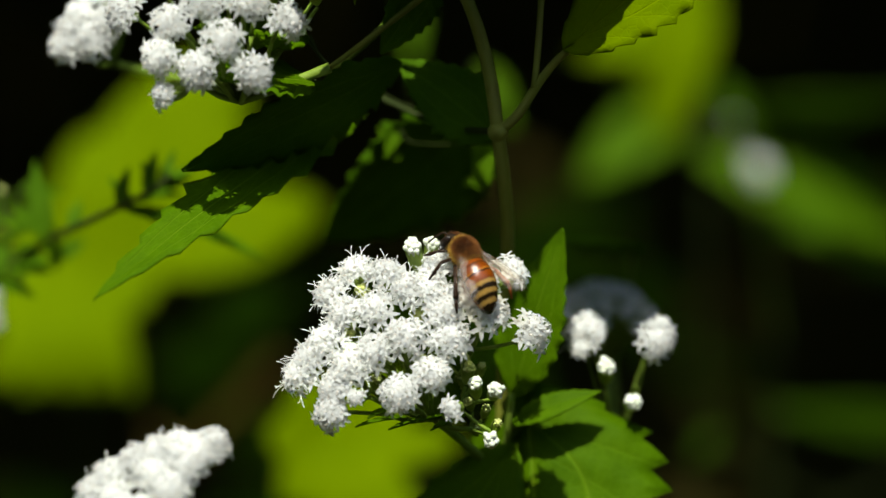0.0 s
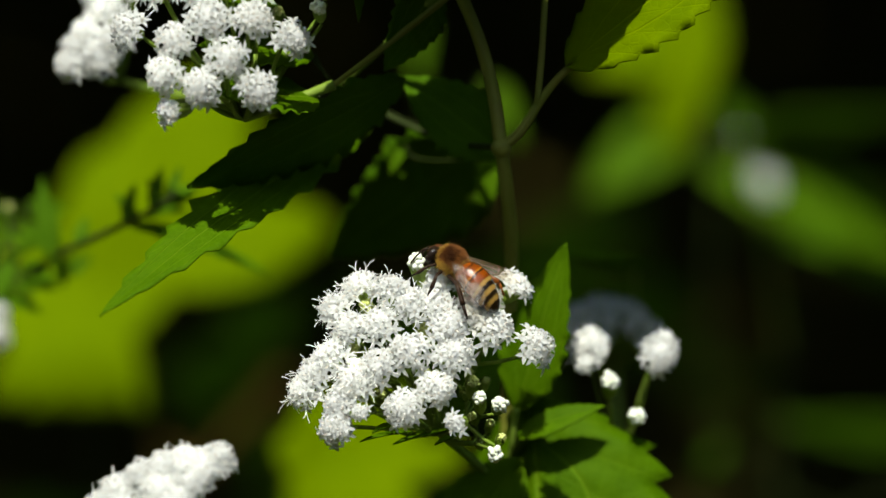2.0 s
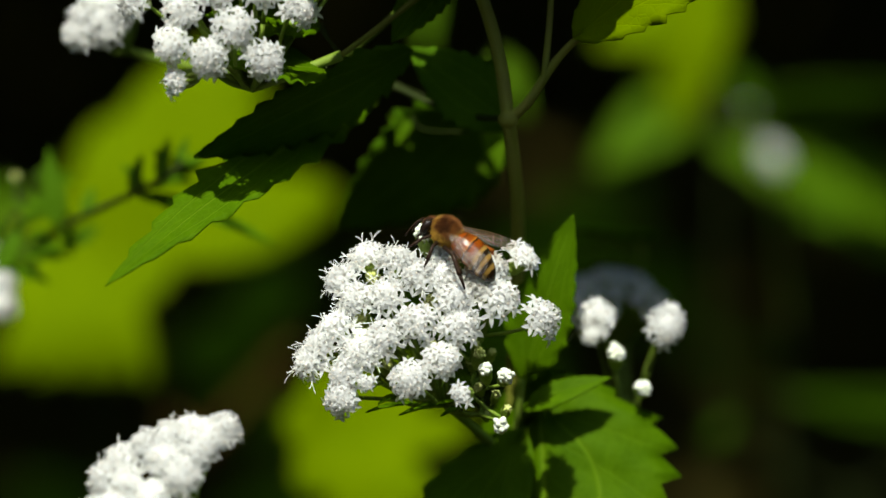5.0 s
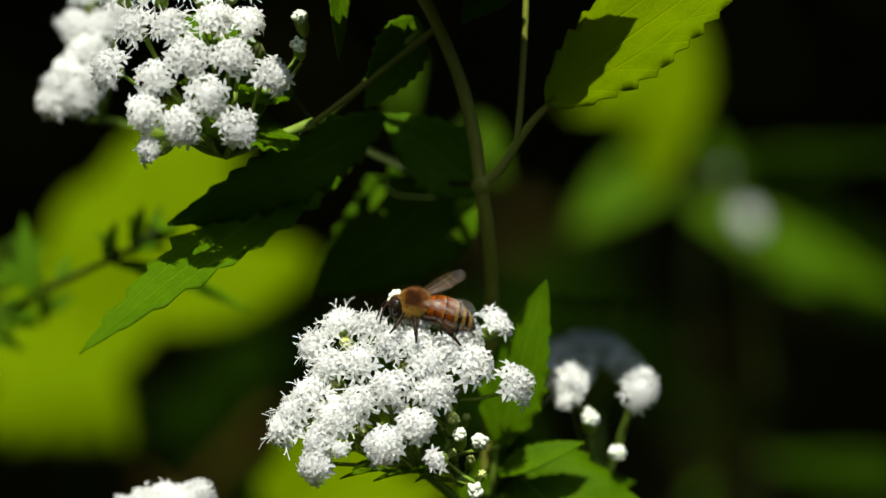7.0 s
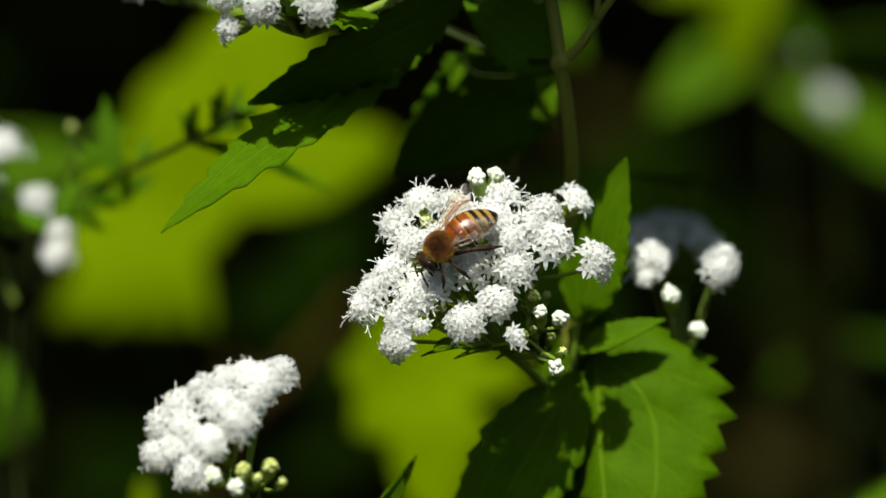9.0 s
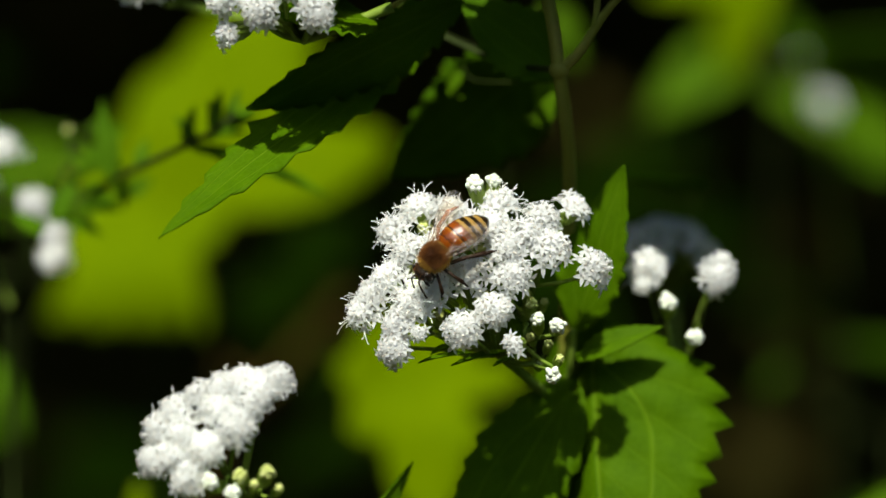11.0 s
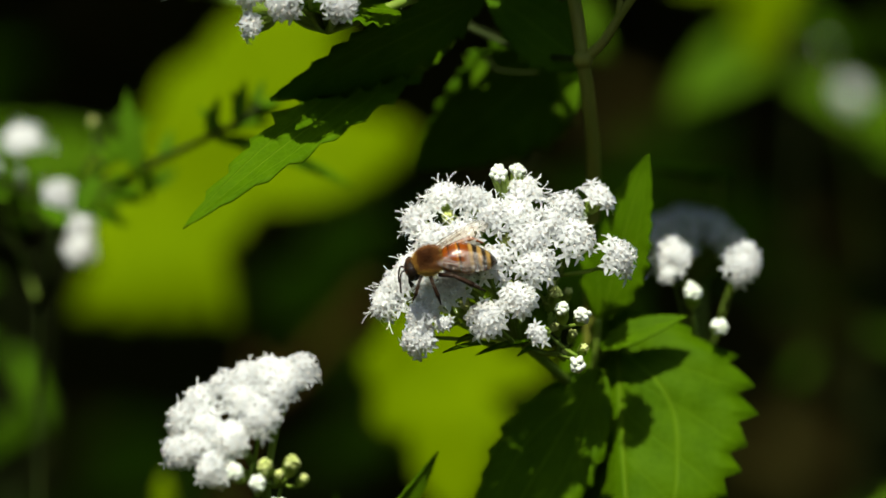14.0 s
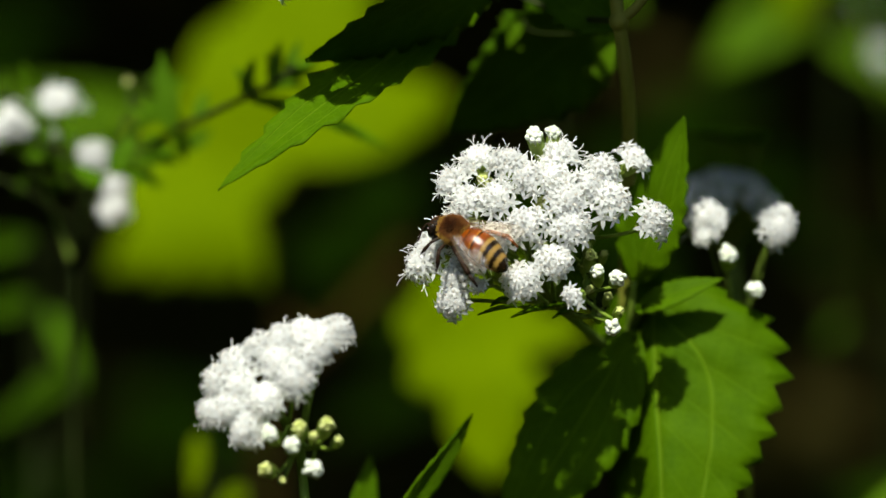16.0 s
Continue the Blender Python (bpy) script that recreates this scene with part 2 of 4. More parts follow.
def involucre(bm, rnd, top, low, r, slot):
    """A cup of overlapping green bracts below the florets."""
    ball(bm, Vector((0, 0, (top + low) / 2 * MM)), (r * 0.86 * MM, r * 0.86 * MM, (top - low) / 2 * MM), slot, 9, 6)
    for k in range(11):
        a = k * 6.283 / 11 + rnd.uniform(-0.1, 0.1)
        o, c = Vector((math.cos(a), math.sin(a), 0)), Vector((-math.sin(a), math.cos(a), 0))
        z0, z1 = low * 0.92 * MM, (top + rnd.uniform(0.1, 0.5)) * MM
        zs = (z0, z0 * 0.6 + z1 * 0.4, z1 * 0.8 + z0 * 0.2, z1)
        rs, ws = (0.35 * r, 0.95 * r, 1.02 * r, 1.1 * r), (0.12, 0.34, 0.26, 0.02)
        rows = [(bm.verts.new(o * q * MM - c * w * MM + Vector((0, 0, z))), bm.verts.new(o * (q + 0.07) * MM + Vector((0, 0, z))),
                 bm.verts.new(o * q * MM + c * w * MM + Vector((0, 0, z)))) for z, q, w in zip(zs, rs, ws)]
        for u, v in zip(rows, rows[1:]):
            for i in range(2):
                bm.faces.new((u[i], u[i + 1], v[i + 1], v[i])).material_index = slot


def mesh_of(name, bm, mats, smooth=True):
    me = bpy.data.meshes.new(name)
    for f in bm.faces:
        f.smooth = smooth
    bm.to_mesh(me)
    bm.free()
    for m in mats:
        me.materials.append(m)
    return me


def head_mesh(seed, count=22, spread=100.0, size=1.0, style=1.0):
    """A full head: florets all over a dome of about 3 mm, the outer stars turned half towards the top, a few closed tips between them."""
    rnd, bm = random.Random(seed), bmesh.new()
    for i in range(count):
        z = 1 - (1 - math.cos(radians(spread))) * (i + 0.5) / count
        a = i * 2.39996 + rnd.uniform(-0.15, 0.15)
        r = math.sqrt(max(0, 1 - z * z))
        d = Vector((r * math.cos(a) + rnd.uniform(-0.09, 0.09), r * math.sin(a) + rnd.uniform(-0.09, 0.09), z)).normalized()
        face = (d + Vector((rnd.uniform(-0.4, 0.4), rnd.uniform(-0.4, 0.4), 0.7 - 0.5 * d.z))).normalized()
        floret(bm, rnd, d * 0.5 * MM - Vector((0, 0, 0.7 * MM)), d, face, rnd.uniform(1.9, 2.8) * MM * size + 0.45 * MM * (1 - d.z), 0.88 + 0.34 * min(1, (1 - d.z) * 1.2), style * rnd.uniform(0.7, 1.3) if style > 0.3 and rnd.random() < 0.42 else 0)
    for i in range(count // 2):
        z = 1 - 0.75 * (i + 0.5) / (count // 2)
        a, r = i * 2.39996 + 1.2, math.sqrt(max(0, 1 - z * z))
        d = Vector((r * math.cos(a), r * math.sin(a), z))
        ball(bm, d * 2.45 * MM * size - Vector((0, 0, 0.6 * MM)), (0.26 * MM, 0.26 * MM, 0.42 * MM), 1, 6, 4, frame_on(d).to_4x4())
    # white core added to catch light and brighten the gaps between florets
    ball(bm, Vector((0, 0, 0)), (2.1 * MM * size, 2.1 * MM * size, 2.05 * MM * size), 0, 14, 9)
    involucre(bm, rnd, -0.6, -4.2, 1.5, 3)
    return mesh_of("flower_head", bm, (PETAL, ANTHER, STYLE, BRACT), False)


def bud_mesh(seed, knob, count=13, size=1.0, low=-3.4):
    """A closed head: an uneven knot of blunt floret buds in a bract cup."""
    rnd, bm = random.Random(seed), bmesh.new()
    involucre(bm, rnd, 0.2, low, 1.0, 1)
    ball(bm, Vector((0, 0, 0.3 * MM)), (0.95 * MM * size, 0.95 * MM * size, 1.1 * MM * size), 0, 12, 8)
    for i in range(count):
        z = 1 - 1.05 * (i + 0.5) / count
        a, r = i * 2.39996 + rnd.uniform(-0.25, 0.25), math.sqrt(max(0, 1 - z * z))
        d = Vector((r * math.cos(a), r * math.sin(a), z)).normalized()
        q, out = rnd.uniform(0.36, 0.56) * MM * size, rnd.uniform(0.62, 0.86)
        ball(bm, Vector((d.x * out, d.y * out, d.z * (out + 0.3) + 0.3)) * MM * size, (q, q, q * rnd.uniform(0.9, 1.5)), 0, 8, 6, frame_on(d).to_4x4())
    return mesh_of("flower_bud", bm, (knob, BRACT))


HEADS = [head_mesh(s, c, sp, z, 0) for s, c, sp, z in ((1, 25, 94, 0.96), (2, 26, 96, 0.98), (3, 23, 91, 0.95), (5, 24, 95, 0.94))]
HEADS_THREADED = [head_mesh(s, c, sp, z, st) for s, c, sp, z, st in ((4, 23, 95, 0.95, 1.25), (6, 21, 93, 0.94, 0.95), (8, 24, 96, 0.96, 1.1))]
HALF = head_mesh(7, 9, 55, 0.85, 0.6)
BUDS_WHITE = [bud_mesh(11, BUD_WHITE, 17, 1.08), bud_mesh(12, BUD_WHITE, 14, 1.02)]
BUDS_GREEN = [bud_mesh(13, BUD_GREEN, 13, 0.85), bud_mesh(14, BUD_GREEN, 11, 0.76)]


# ---- leaves ----
def leaf(name, base, tip, normal, width, mat, parent, root=None, teeth=13, tooth=0.13, fold=0.12, droop=0.08, wide_at=0.36, cordate=0.0,
         point=1.0, ripple=0.03, seed=0, label="", thick=0.22, half_fold=None, fold_side=-1):
    """A toothed blade from base to tip: pointed, folded along the midrib, curved down along its length and rippled at the edge."""
    rnd = random.Random(seed * 77 + 5)
    base, tip = Vector(base), Vector(tip)
    length = (tip - base).length
    along = (tip - base).normalized()
    nrm = (normal - along * normal.dot(along)).normalized()
    cross = nrm.cross(along)
    bm = bmesh.new()
    uvl = bm.loops.layers.uv.new("UVMap")
    per, nv = 4, 5
    stations = teeth * per
    jag = [[rnd.uniform(0.65, 1.3) for _ in range(teeth + 1)] for _ in range(2)]
    grid, uv = [], {}
    for i in range(stations + 1):
        t = i / stations
        if t < wide_at:
            prof = math.sin(math.pi / 2 * t / wide_at) ** 0.62
        else:
            q = (t - wide_at) / (1 - wide_at)
            prof = (1 - q) ** (0.95 * point) * (1 + 0.55 * q) if q < 1 else 0
        row = []
        for j in range(-nv, nv + 1):
            s = j / nv
            h = 1 if j > 0 else 0
            k = i // per
            step = (i % per) / per
            notch = tooth * jag[h][min(k, teeth)] * (step - 0.35) * (1.0 if 0.04 < t < 0.97 else 0.2)
            half = width / 2 * max(prof * (1 + (notch if abs(j) == nv else 0)), 0.004)
            out = s * half
            back = -cordate * length * abs(s) ** 1.6 * max(0, 1 - t / 0.4)
            lead = notch * 0.35 * width / teeth if abs(j) == nv else 0
            z = fold * abs(out) - droop * length * (2 * t - 1) ** 2 * 1.0
            if half_fold is not None and s * fold_side > 0:
                z, out = z + abs(out) * math.sin(radians(half_fold)), out * math.cos(radians(half_fold))
            z += ripple * width * noise.noise(Vector((t * 4 + seed, s * 1.6, seed * 3.1)))
            z -= 0.05 * abs(out) * math.cos((t * 7 - abs(s) * 1.6) * 6.28)
            v = bm.verts.new(base + along * (t * length + back + lead) + cross * out + nrm * z)
            uv[v] = (t, s)
            row.append(v)
        grid.append(row)
    for a, b in zip(grid, grid[1:]):
        for j in range(2 * nv):
            f = bm.faces.new((a[j], a[j + 1], b[j + 1], b[j]))
            for loop in f.loops:
                loop[uvl].uv = uv[loop.vert]
    ob = part(name, bm, mat, parent, label, True, root)
    s = ob.modifiers.new("thickness", "SOLIDIFY")
    s.thickness, s.offset = thick * MM, 0
    return ob


# ---- clusters ----
def stick(name, pts, r0, r1, mat, parent, root=None, sides=9, label="", steps=7, knots=0.05):
    bm = bmesh.new()
    pts = [Vector(p) for p in pts]
    if (pts[1] - pts[0]).length > 0.15:
        pts.insert(1, pts[0].lerp(pts[1], 0.5))
        pts.insert(2, pts[0].lerp(pts[2], 0.9))
    tube(bm, curve_points(pts, steps), r0 * MM, r1 * MM, sides, 0, knots)
    return part(name, bm, mat, parent, label, True, root)


def cluster(parent, root, hub, foot, heads, buds, label, pick=0, girth=1.0):
    """A flat-topped flower cluster: forked stalks from the foot over the hub, with a flower head or a bud on each.
    heads: (place, direction, size); buds: (place, direction, size, mesh)."""
    bm = bmesh.new()
    tube(bm, curve_points([foot, foot.lerp(hub, 0.5) + way(0, 0, -1) * 1.5 * MM, hub], 6), 0.85 * MM * girth, 0.7 * MM * girth, 8, 0, 0.1)
    rnd = random.Random(pick + 3)
    ends = [(p, n, s) for p, n, s in heads] + [(p, n, s) for p, n, s, _ in buds]
    forks = []
    for p, n, s in ends:
        end = p - n * 4.0 * MM * s
        near = [q for q in forks if (q - end).length < 8 * MM]
        if near and rnd.random() < 0.75:
            start = min(near, key=lambda q: (q - end).length)
        else:
            start = hub.lerp(end, 0.55) + Vector((rnd.uniform(-1, 1), rnd.uniform(-1, 1), rnd.uniform(-1, 0))) * MM
            tube(bm, curve_points([hub, hub.lerp(start, 0.5) + way(0, -1, -0.5) * 0.8 * MM, start], 4), 0.5 * MM * girth, 0.38 * MM * girth, 6, 0, 0.1)
            forks.append(start)
        tube(bm, curve_points([start, start.lerp(end, 0.6) - n * 0.5 * MM, end], 4), 0.33 * MM * girth, 0.28 * MM * girth, 6, 0, 0.1)
    body = part("flower_stalk", bm, PEDICEL, parent, label, True, root)
    for i, (p, n, s) in enumerate(heads):
        rim = HEADS_THREADED if n.dot(RIGHT * -0.55 + UP * 0.75) > 0.42 else HEADS
        ob = new("flower_head", rim[(i * 3 + pick) % len(rim)] if s > 0.72 else HALF)
        ob.parent = body
        ob.matrix_basis = Matrix.Translation(p) @ frame_on(n, i * 1.7).to_4x4() @ Matrix.Diagonal((s, s, s, 1))
    for i, (p, n, s, me) in enumerate(buds):
        ob = new("flower_bud", me)
        ob.parent = body
        ob.matrix_basis = Matrix.Translation(p) @ frame_on(n, i * 1.1).to_4x4() @ Matrix.Diagonal((s, s, s, 1))
    return body


def dome(heads, cx, cy, rx, ry, w0, deep, least=0.3):
    """Places and directions of heads on a dome that looks up and out: x, y on the sheet, and a size."""
    out = []
    for x, y, s in heads:
        a, b = (x - cx) / rx, (cy - y) / ry
        k = math.hypot(a, b)
        if k > 0.95:
            a, b = a / k * 0.95, b / k * 0.95
        c = max(least, math.sqrt(max(0, 1 - a * a - b * b)))
        out.append((spot(x, y, w0 + deep * (1 - c)), way(a, b, c), s * 0.83))
    return out


def plant(name, root, label, category="plant", group=""):
    ob = new(name)
    ob.empty_display_size = 0.02
    ob.location = root
    return tagged(ob, label, category, group)


# ---- ground and woods ----
def ground():
    bm = bmesh.new()
    n, half = 60, 45.0
    rows = []
    for i in range(n + 1):
        row = []
        for j in range(n + 1):
            u, v = 2 * i / n - 1, 2 * j / n - 1
            x, y = half * u * abs(u), half * v * abs(v) + 2
            row.append(bm.verts.new((x, y, 0.03 * noise.noise(Vector((x * 1.3, y * 1.3, 0))) - 0.01)))
        rows.append(row)
    for a, b in zip(rows, rows[1:]):
        for j in range(n):
            bm.faces.new((a[j], b[j], b[j + 1], a[j + 1]))
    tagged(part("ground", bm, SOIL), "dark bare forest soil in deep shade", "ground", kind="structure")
    rnd, verts, faces = random.Random(4), [], []
    for i in range(2600):
        x, y = rnd.uniform(-1.6, 1.6), rnd.uniform(0.2, 7.0)
        m = Matrix.Translation((x, y, 0.025 + rnd.uniform(0, 0.02))) @ Euler((rnd.uniform(-0.5, 0.5), rnd.uniform(-0.5, 0.5), rnd.uniform(0, 6.3))).to_matrix().to_4x4()
        s, k = rnd.uniform(0.03, 0.07), len(verts)
        for a, b, c in ((-1, 0, 0.1), (-0.3, -0.5, 0), (-0.3, 0, 0.12), (-0.3, 0.5, 0), (0.5, -0.38, 0.05), (0.5, 0, 0.15), (0.5, 0.38, 0.05), (1.1, 0, 0.3)):
            verts.append(m @ Vector((a * s, b * s, c * s)))
        faces += [[k + q for q in f] for f in ((0, 1, 2), (0, 2, 3), (1, 4, 5, 2), (2, 5, 6, 3), (4, 7, 5), (5, 7, 6))]
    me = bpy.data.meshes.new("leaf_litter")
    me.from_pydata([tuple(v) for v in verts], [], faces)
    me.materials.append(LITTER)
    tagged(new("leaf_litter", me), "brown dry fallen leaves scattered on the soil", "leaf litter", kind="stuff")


def leaf_mass(name, spots, size, mat, seed):
    """Many loose bent leaves at the places given, as one mesh."""
    rnd, verts, faces = random.Random(seed), [], []
    for p in spots:
        m = Matrix.Translation(p) @ Euler((rnd.uniform(-0.8, 0.8), rnd.uniform(-0.8, 0.8), rnd.uniform(0, 6.3))).to_matrix().to_4x4()
        s, k = rnd.uniform(0.6, 1.2) * size, len(verts)
        for a, b, c in ((-1, 0, 0.1), (-0.2, -0.62, -0.1), (-0.2, 0, 0.12), (-0.2, 0.62, -0.1), (1.1, 0, -0.2)):
            verts.append(tuple(m @ Vector((a * s, b * s, c * s))))
        faces += [[k + q for q in f] for f in ((0, 1, 2), (0, 2, 3), (1, 4, 2), (2, 4, 3))]
    me = bpy.data.meshes.new(name)
    me.from_pydata(verts, [], faces)
    me.materials.append(mat)
    return new(name, me)


def unseen_shade_tree():
    """A tree added out of view: its crown blocks the sun and keeps the ground behind the flowers dark."""
    root = Vector((2.7, 2.9, 0))
    t = plant("unseen_shade_tree", root, "unseen tree added so that its crown shades the ground", "tree")
    stick("trunk", [root, root + Vector((0.05, 0, 1.2)), root + Vector((-0.1, -0.1, 2.6)), root + Vector((0, 0, 4.2))], 160, 70, BARK, t, root, 14, knots=0.1)
    for k in range(7):
        a = k * 0.9 + 2.0
        top = root + Vector((math.cos(a) * 2.6, math.sin(a) * 2.2, 2.7 + 0.25 * (k % 3)))
        stick("limb", [root + Vector((0, 0, 1.9 + 0.15 * k)), root.lerp(top, 0.5) + Vector((0, 0, 1.5)), top], 60, 15, BARK, t, root, 8, knots=0.1)
    rnd, pts = random.Random(9), []
    for i in range(19500):
        x, y = rnd.uniform(-5.0, 5.5), rnd.uniform(-1, 8)
        if y < EDGE + 0.12 * noise.noise(Vector((x * 5, 0.3, 0))):
            continue
        pts.append(Vector((x, y, rnd.uniform(2.5, 3.3))))
    crown = leaf_mass("crown", pts, 0.15, CANOPY, 21)
    crown.parent = t
    crown.matrix_parent_inverse = Matrix.Translation(-root)


def thicket():
    """Dense undergrowth and woods added out of view all round, to hold back skylight; lower behind the camera to let
    more in.
    """
    rnd, pts = random.Random(12), []
    for i in range(16000):
        a = rnd.uniform(0, math.tau)
        r = rnd.uniform(4.2, 5.6)
        pts.append(Vector((math.cos(a) * r * 1.1, math.sin(a) * r + 2.2, rnd.uniform(0.0, 3.6 if math.sin(a) > -0.25 else 2.25))))
    tagged(leaf_mass("thicket", pts, 0.16, CANOPY, 22), "unseen ring of undergrowth added to hold back skylight", "shrubs", kind="stuff")
    bm = bmesh.new()
    rings = []
    for z, r in ((-0.3, 9.0), (2.0, 9.2), (5.5, 10.0)):
        rings.append([bm.verts.new((math.cos(k * math.tau / 48) * r, math.sin(k * math.tau / 48) * r + 2, z * (1.0 if k <= 26 or k >= 46 else 0.7))) for k in range(48)])
    for u, v in zip(rings, rings[1:]):
        for k in range(48):
            bm.faces.new((u[k], v[k], v[(k + 1) % 48], u[(k + 1) % 48]))
    tagged(part("backdrop", bm, CANOPY), "unseen ring of woods added to hold back skylight", "woods", kind="structure")


EDGE = -0.375      # where the crown ends and lets the sun in
ground()
unseen_shade_tree()
thicket()


# ---- the flowering plant in front ----
MAIN_HEADS = [(798, 323, 1), (845, 281, 1), (898, 287, 1), (937, 312, 1), (824, 358, 1), (882, 346, 1), (989, 271, 1.02), (977, 313, 1), (1001, 353, 1.05),
              (934, 398, 1.08), (1012, 402, 1.08), (981, 463, 0.95), (923, 500, 1), (1068, 297, 1), (1124, 281, 0.98), (1082, 353, 1.15), (1159, 388, 1.1), (744, 467, 1),
              (806, 490, 1), (800, 533, 0.95), (849, 506, 0.7), (789, 407, 1), (830, 452, 1), (876, 426, 1), (762, 436, 0.95), (1040, 327, 1)]
ROOT = spot(1100, 880, 38) + Vector((-0.004, 0.012, 0))
ROOT.z = 0.0
snakeroot = plant("flowering_plant", ROOT, "white-flowered woodland plant with toothed green leaves, growing in soil")
N0 = spot(1096, 38, 14)
stick("stem", [ROOT, spot(1100, 880, 38), spot(1106, 600, 37), spot(1112, 330, 31), spot(1114, 220, 24), spot(1108, 130, 18), N0], 1.35, 1.05, STEM, snakeroot, ROOT, 12)
stick("stem", [N0, spot(1082, -60, 14), spot(1055, -160, 13), spot(1012, -260, 12), spot(975, -340, 12), spot(960, -480, 12)], 1.05, 0.85, STEM, snakeroot, ROOT, 10)
stick("stem", [N0, spot(1130, 8, 13), spot(1172, -55, 12), spot(1206, -95, 11), spot(1252, -130, 10)], 0.85, 0.5, STEM, snakeroot, ROOT, 10)
stick("stem", [spot(1160, -40, 12), spot(1168, -130, 12), spot(1176, -280, 12), spot(1180, -420, 14)], 0.55, 0.45, STEM, snakeroot, ROOT, 8)
bm = bmesh.new()
ball(bm, N0, (1.6 * MM, 1.5 * MM, 1.5 * MM), 0, 12, 9)
part("stem_node", bm, STEM, snakeroot, "", True, ROOT)

cluster(snakeroot, ROOT, spot(985, 540, 14), spot(1104, 640, 35), dome(MAIN_HEADS, 965, 520, 275, 290, 0, 14),
        [(spot(948, 248, 6), way(-0.25, 0.8, 0.5), 1.15, BUDS_WHITE[1]), (spot(979, 241, 8), way(0.1, 0.85, 0.5), 1.0, BUDS_WHITE[1]),
         (spot(1045, 455, 8), way(0.1, 0.7, 0.6), 0.9, BUDS_GREEN[0]), (spot(1057, 484, 6), way(-0.1, 0.6, 0.7), 0.95, BUDS_WHITE[1]),
         (spot(1092, 494, 4), way(0.1, 0.3, 0.95), 1.0, BUDS_WHITE[0]), (spot(1096, 551, 5), way(0.2, 0.4, 0.8), 0.75, BUDS_GREEN[1]),
         (spot(1085, 579, 3), way(-0.1, -0.1, 1), 1.0, BUDS_WHITE[0]), (spot(1016, 525, 0), way(-0.5, -0.1, 0.85), 0.72, HALF),
         (spot(1040, 437, 9), way(0, 0.9, 0.4), 0.7, BUDS_GREEN[1]), (spot(1068, 452, 12), way(0.3, 0.8, 0.5), 0.7, BUDS_GREEN[1]), (spot(1076, 527, 10), way(0.2, 0.6, 0.8), 0.65, BUDS_GREEN[0]), (spot(1060, 560, 12), way(-0.1, 0.4, 0.9), 0.6, BUDS_GREEN[1]), (spot(1046, 514, 10), way(-0.2, 0.5, 0.8), 0.7, BUDS_GREEN[0]), (spot(1030, 470, 13), way(-0.1, 0.8, 0.6), 0.7, BUDS_GREEN[1]), (spot(836, 424, 4), way(-0.2, 0.5, 0.8), 1.0, BUDS_WHITE[1]),
         (spot(858, 322, 9), way(-0.2, 0.5, 0.8), 1.15, BUDS_GREEN[0]), (spot(962, 440, 9), way(0, 0.5, 0.8), 1.0, BUDS_GREEN[1]), (spot(838, 392, 8), way(-0.1, 0.5, 0.8), 1.2, BUDS_GREEN[1]), (spot(960, 362, 8), way(0, 0.5, 0.8), 1.0, BUDS_GREEN[0]), (spot(884, 474, 9), way(0, 0.4, 0.9), 1.0, BUDS_GREEN[1])],
        "dense flat-topped cluster of fuzzy white flower heads", 0)

TOP_HEADS = [(665, -62, 1), (564, -68, 0.95), (499, -92, 1), (611, -122, 1.05), (729, -156, 1), (658, -193, 1), (577, -193, 1.05), (516, -153, 1),
             (543, -248, 1), (479, -248, 1), (432, -173, 1), (624, -262, 1), (684, -254, 0.95), (600, -310, 1), (520, -310, 1), (450, -310, 1), (660, -320, 1)]
cluster(snakeroot, ROOT, spot(640, -14, 8), spot(800, -74, 10), dome(TOP_HEADS, 600, -90, 240, 260, -6, 14),
        [(spot(511, -27, -2), way(-0.85, -0.25, 0.45), 0.95, HALF), (spot(773, -207, 6), way(-0.1, 0.5, 0.85), 0.95, BUDS_WHITE[0]),
         (spot(776, -256, 8), way(-0.2, 0.7, 0.6), 1.0, BUDS_WHITE[1]), (spot(700, -200, 10), way(0.2, 0.7, 0.6), 0.8, BUDS_GREEN[0])],
        "fuzzy white flower cluster above a shaded leaf", 2)
# leaves added inside the cluster so that its shadow below is solid
for k, (bx, by, bw, tx, ty, tw, wd) in enumerate(((772, -52, 10, 590, -60, 2, 14), (765, -130, 12, 560, -148, 8, 12), (700, -215, 12, 520, -240, 9, 12))):
    leaf("leaf", spot(bx, by, bw), spot(tx, ty, tw), way(-0.1, 0.8, 0.6), wd * MM, LEAF, snakeroot, ROOT, 9, 0.2, 0.08, 0.03, 0.42, seed=90 + k, label="green leaf added among the flower stalks to shade the leaf below")
    stick("leaf_stalk", [spot(800, -74, 10), spot((bx + 800) / 2, (by - 74) / 2 + 8, bw + 1), spot(bx, by, bw)], 0.3, 0.25, STALK_SHADED, snakeroot, ROOT, 7)
stick("branch", [spot(800, -74, 10), spot(900, -150, 14), spot(1020, -245, 12)], 0.42, 0.5, STEM, snakeroot, ROOT)
BACK_HEADS = [(334, -112, 1), (381, -119, 1), (361, -166, 1), (395, -207, 1), (408, -153, 1), (345, -140, 1), (422, -248, 1), (455, -275, 1), (372, -250, 1), (400, -300, 1)]
cluster(snakeroot, ROOT, spot(420, -80, 48), spot(640, -30, 34), dome(BACK_HEADS, 420, -90, 150, 200, 32, 12),
        [], "fuzzy white flower cluster, slightly behind the other", 4)
stick("branch", [spot(640, -30, 34), spot(800, -70, 30), spot(985, -235, 14)], 0.4, 0.5, PEDICEL, snakeroot, ROOT)

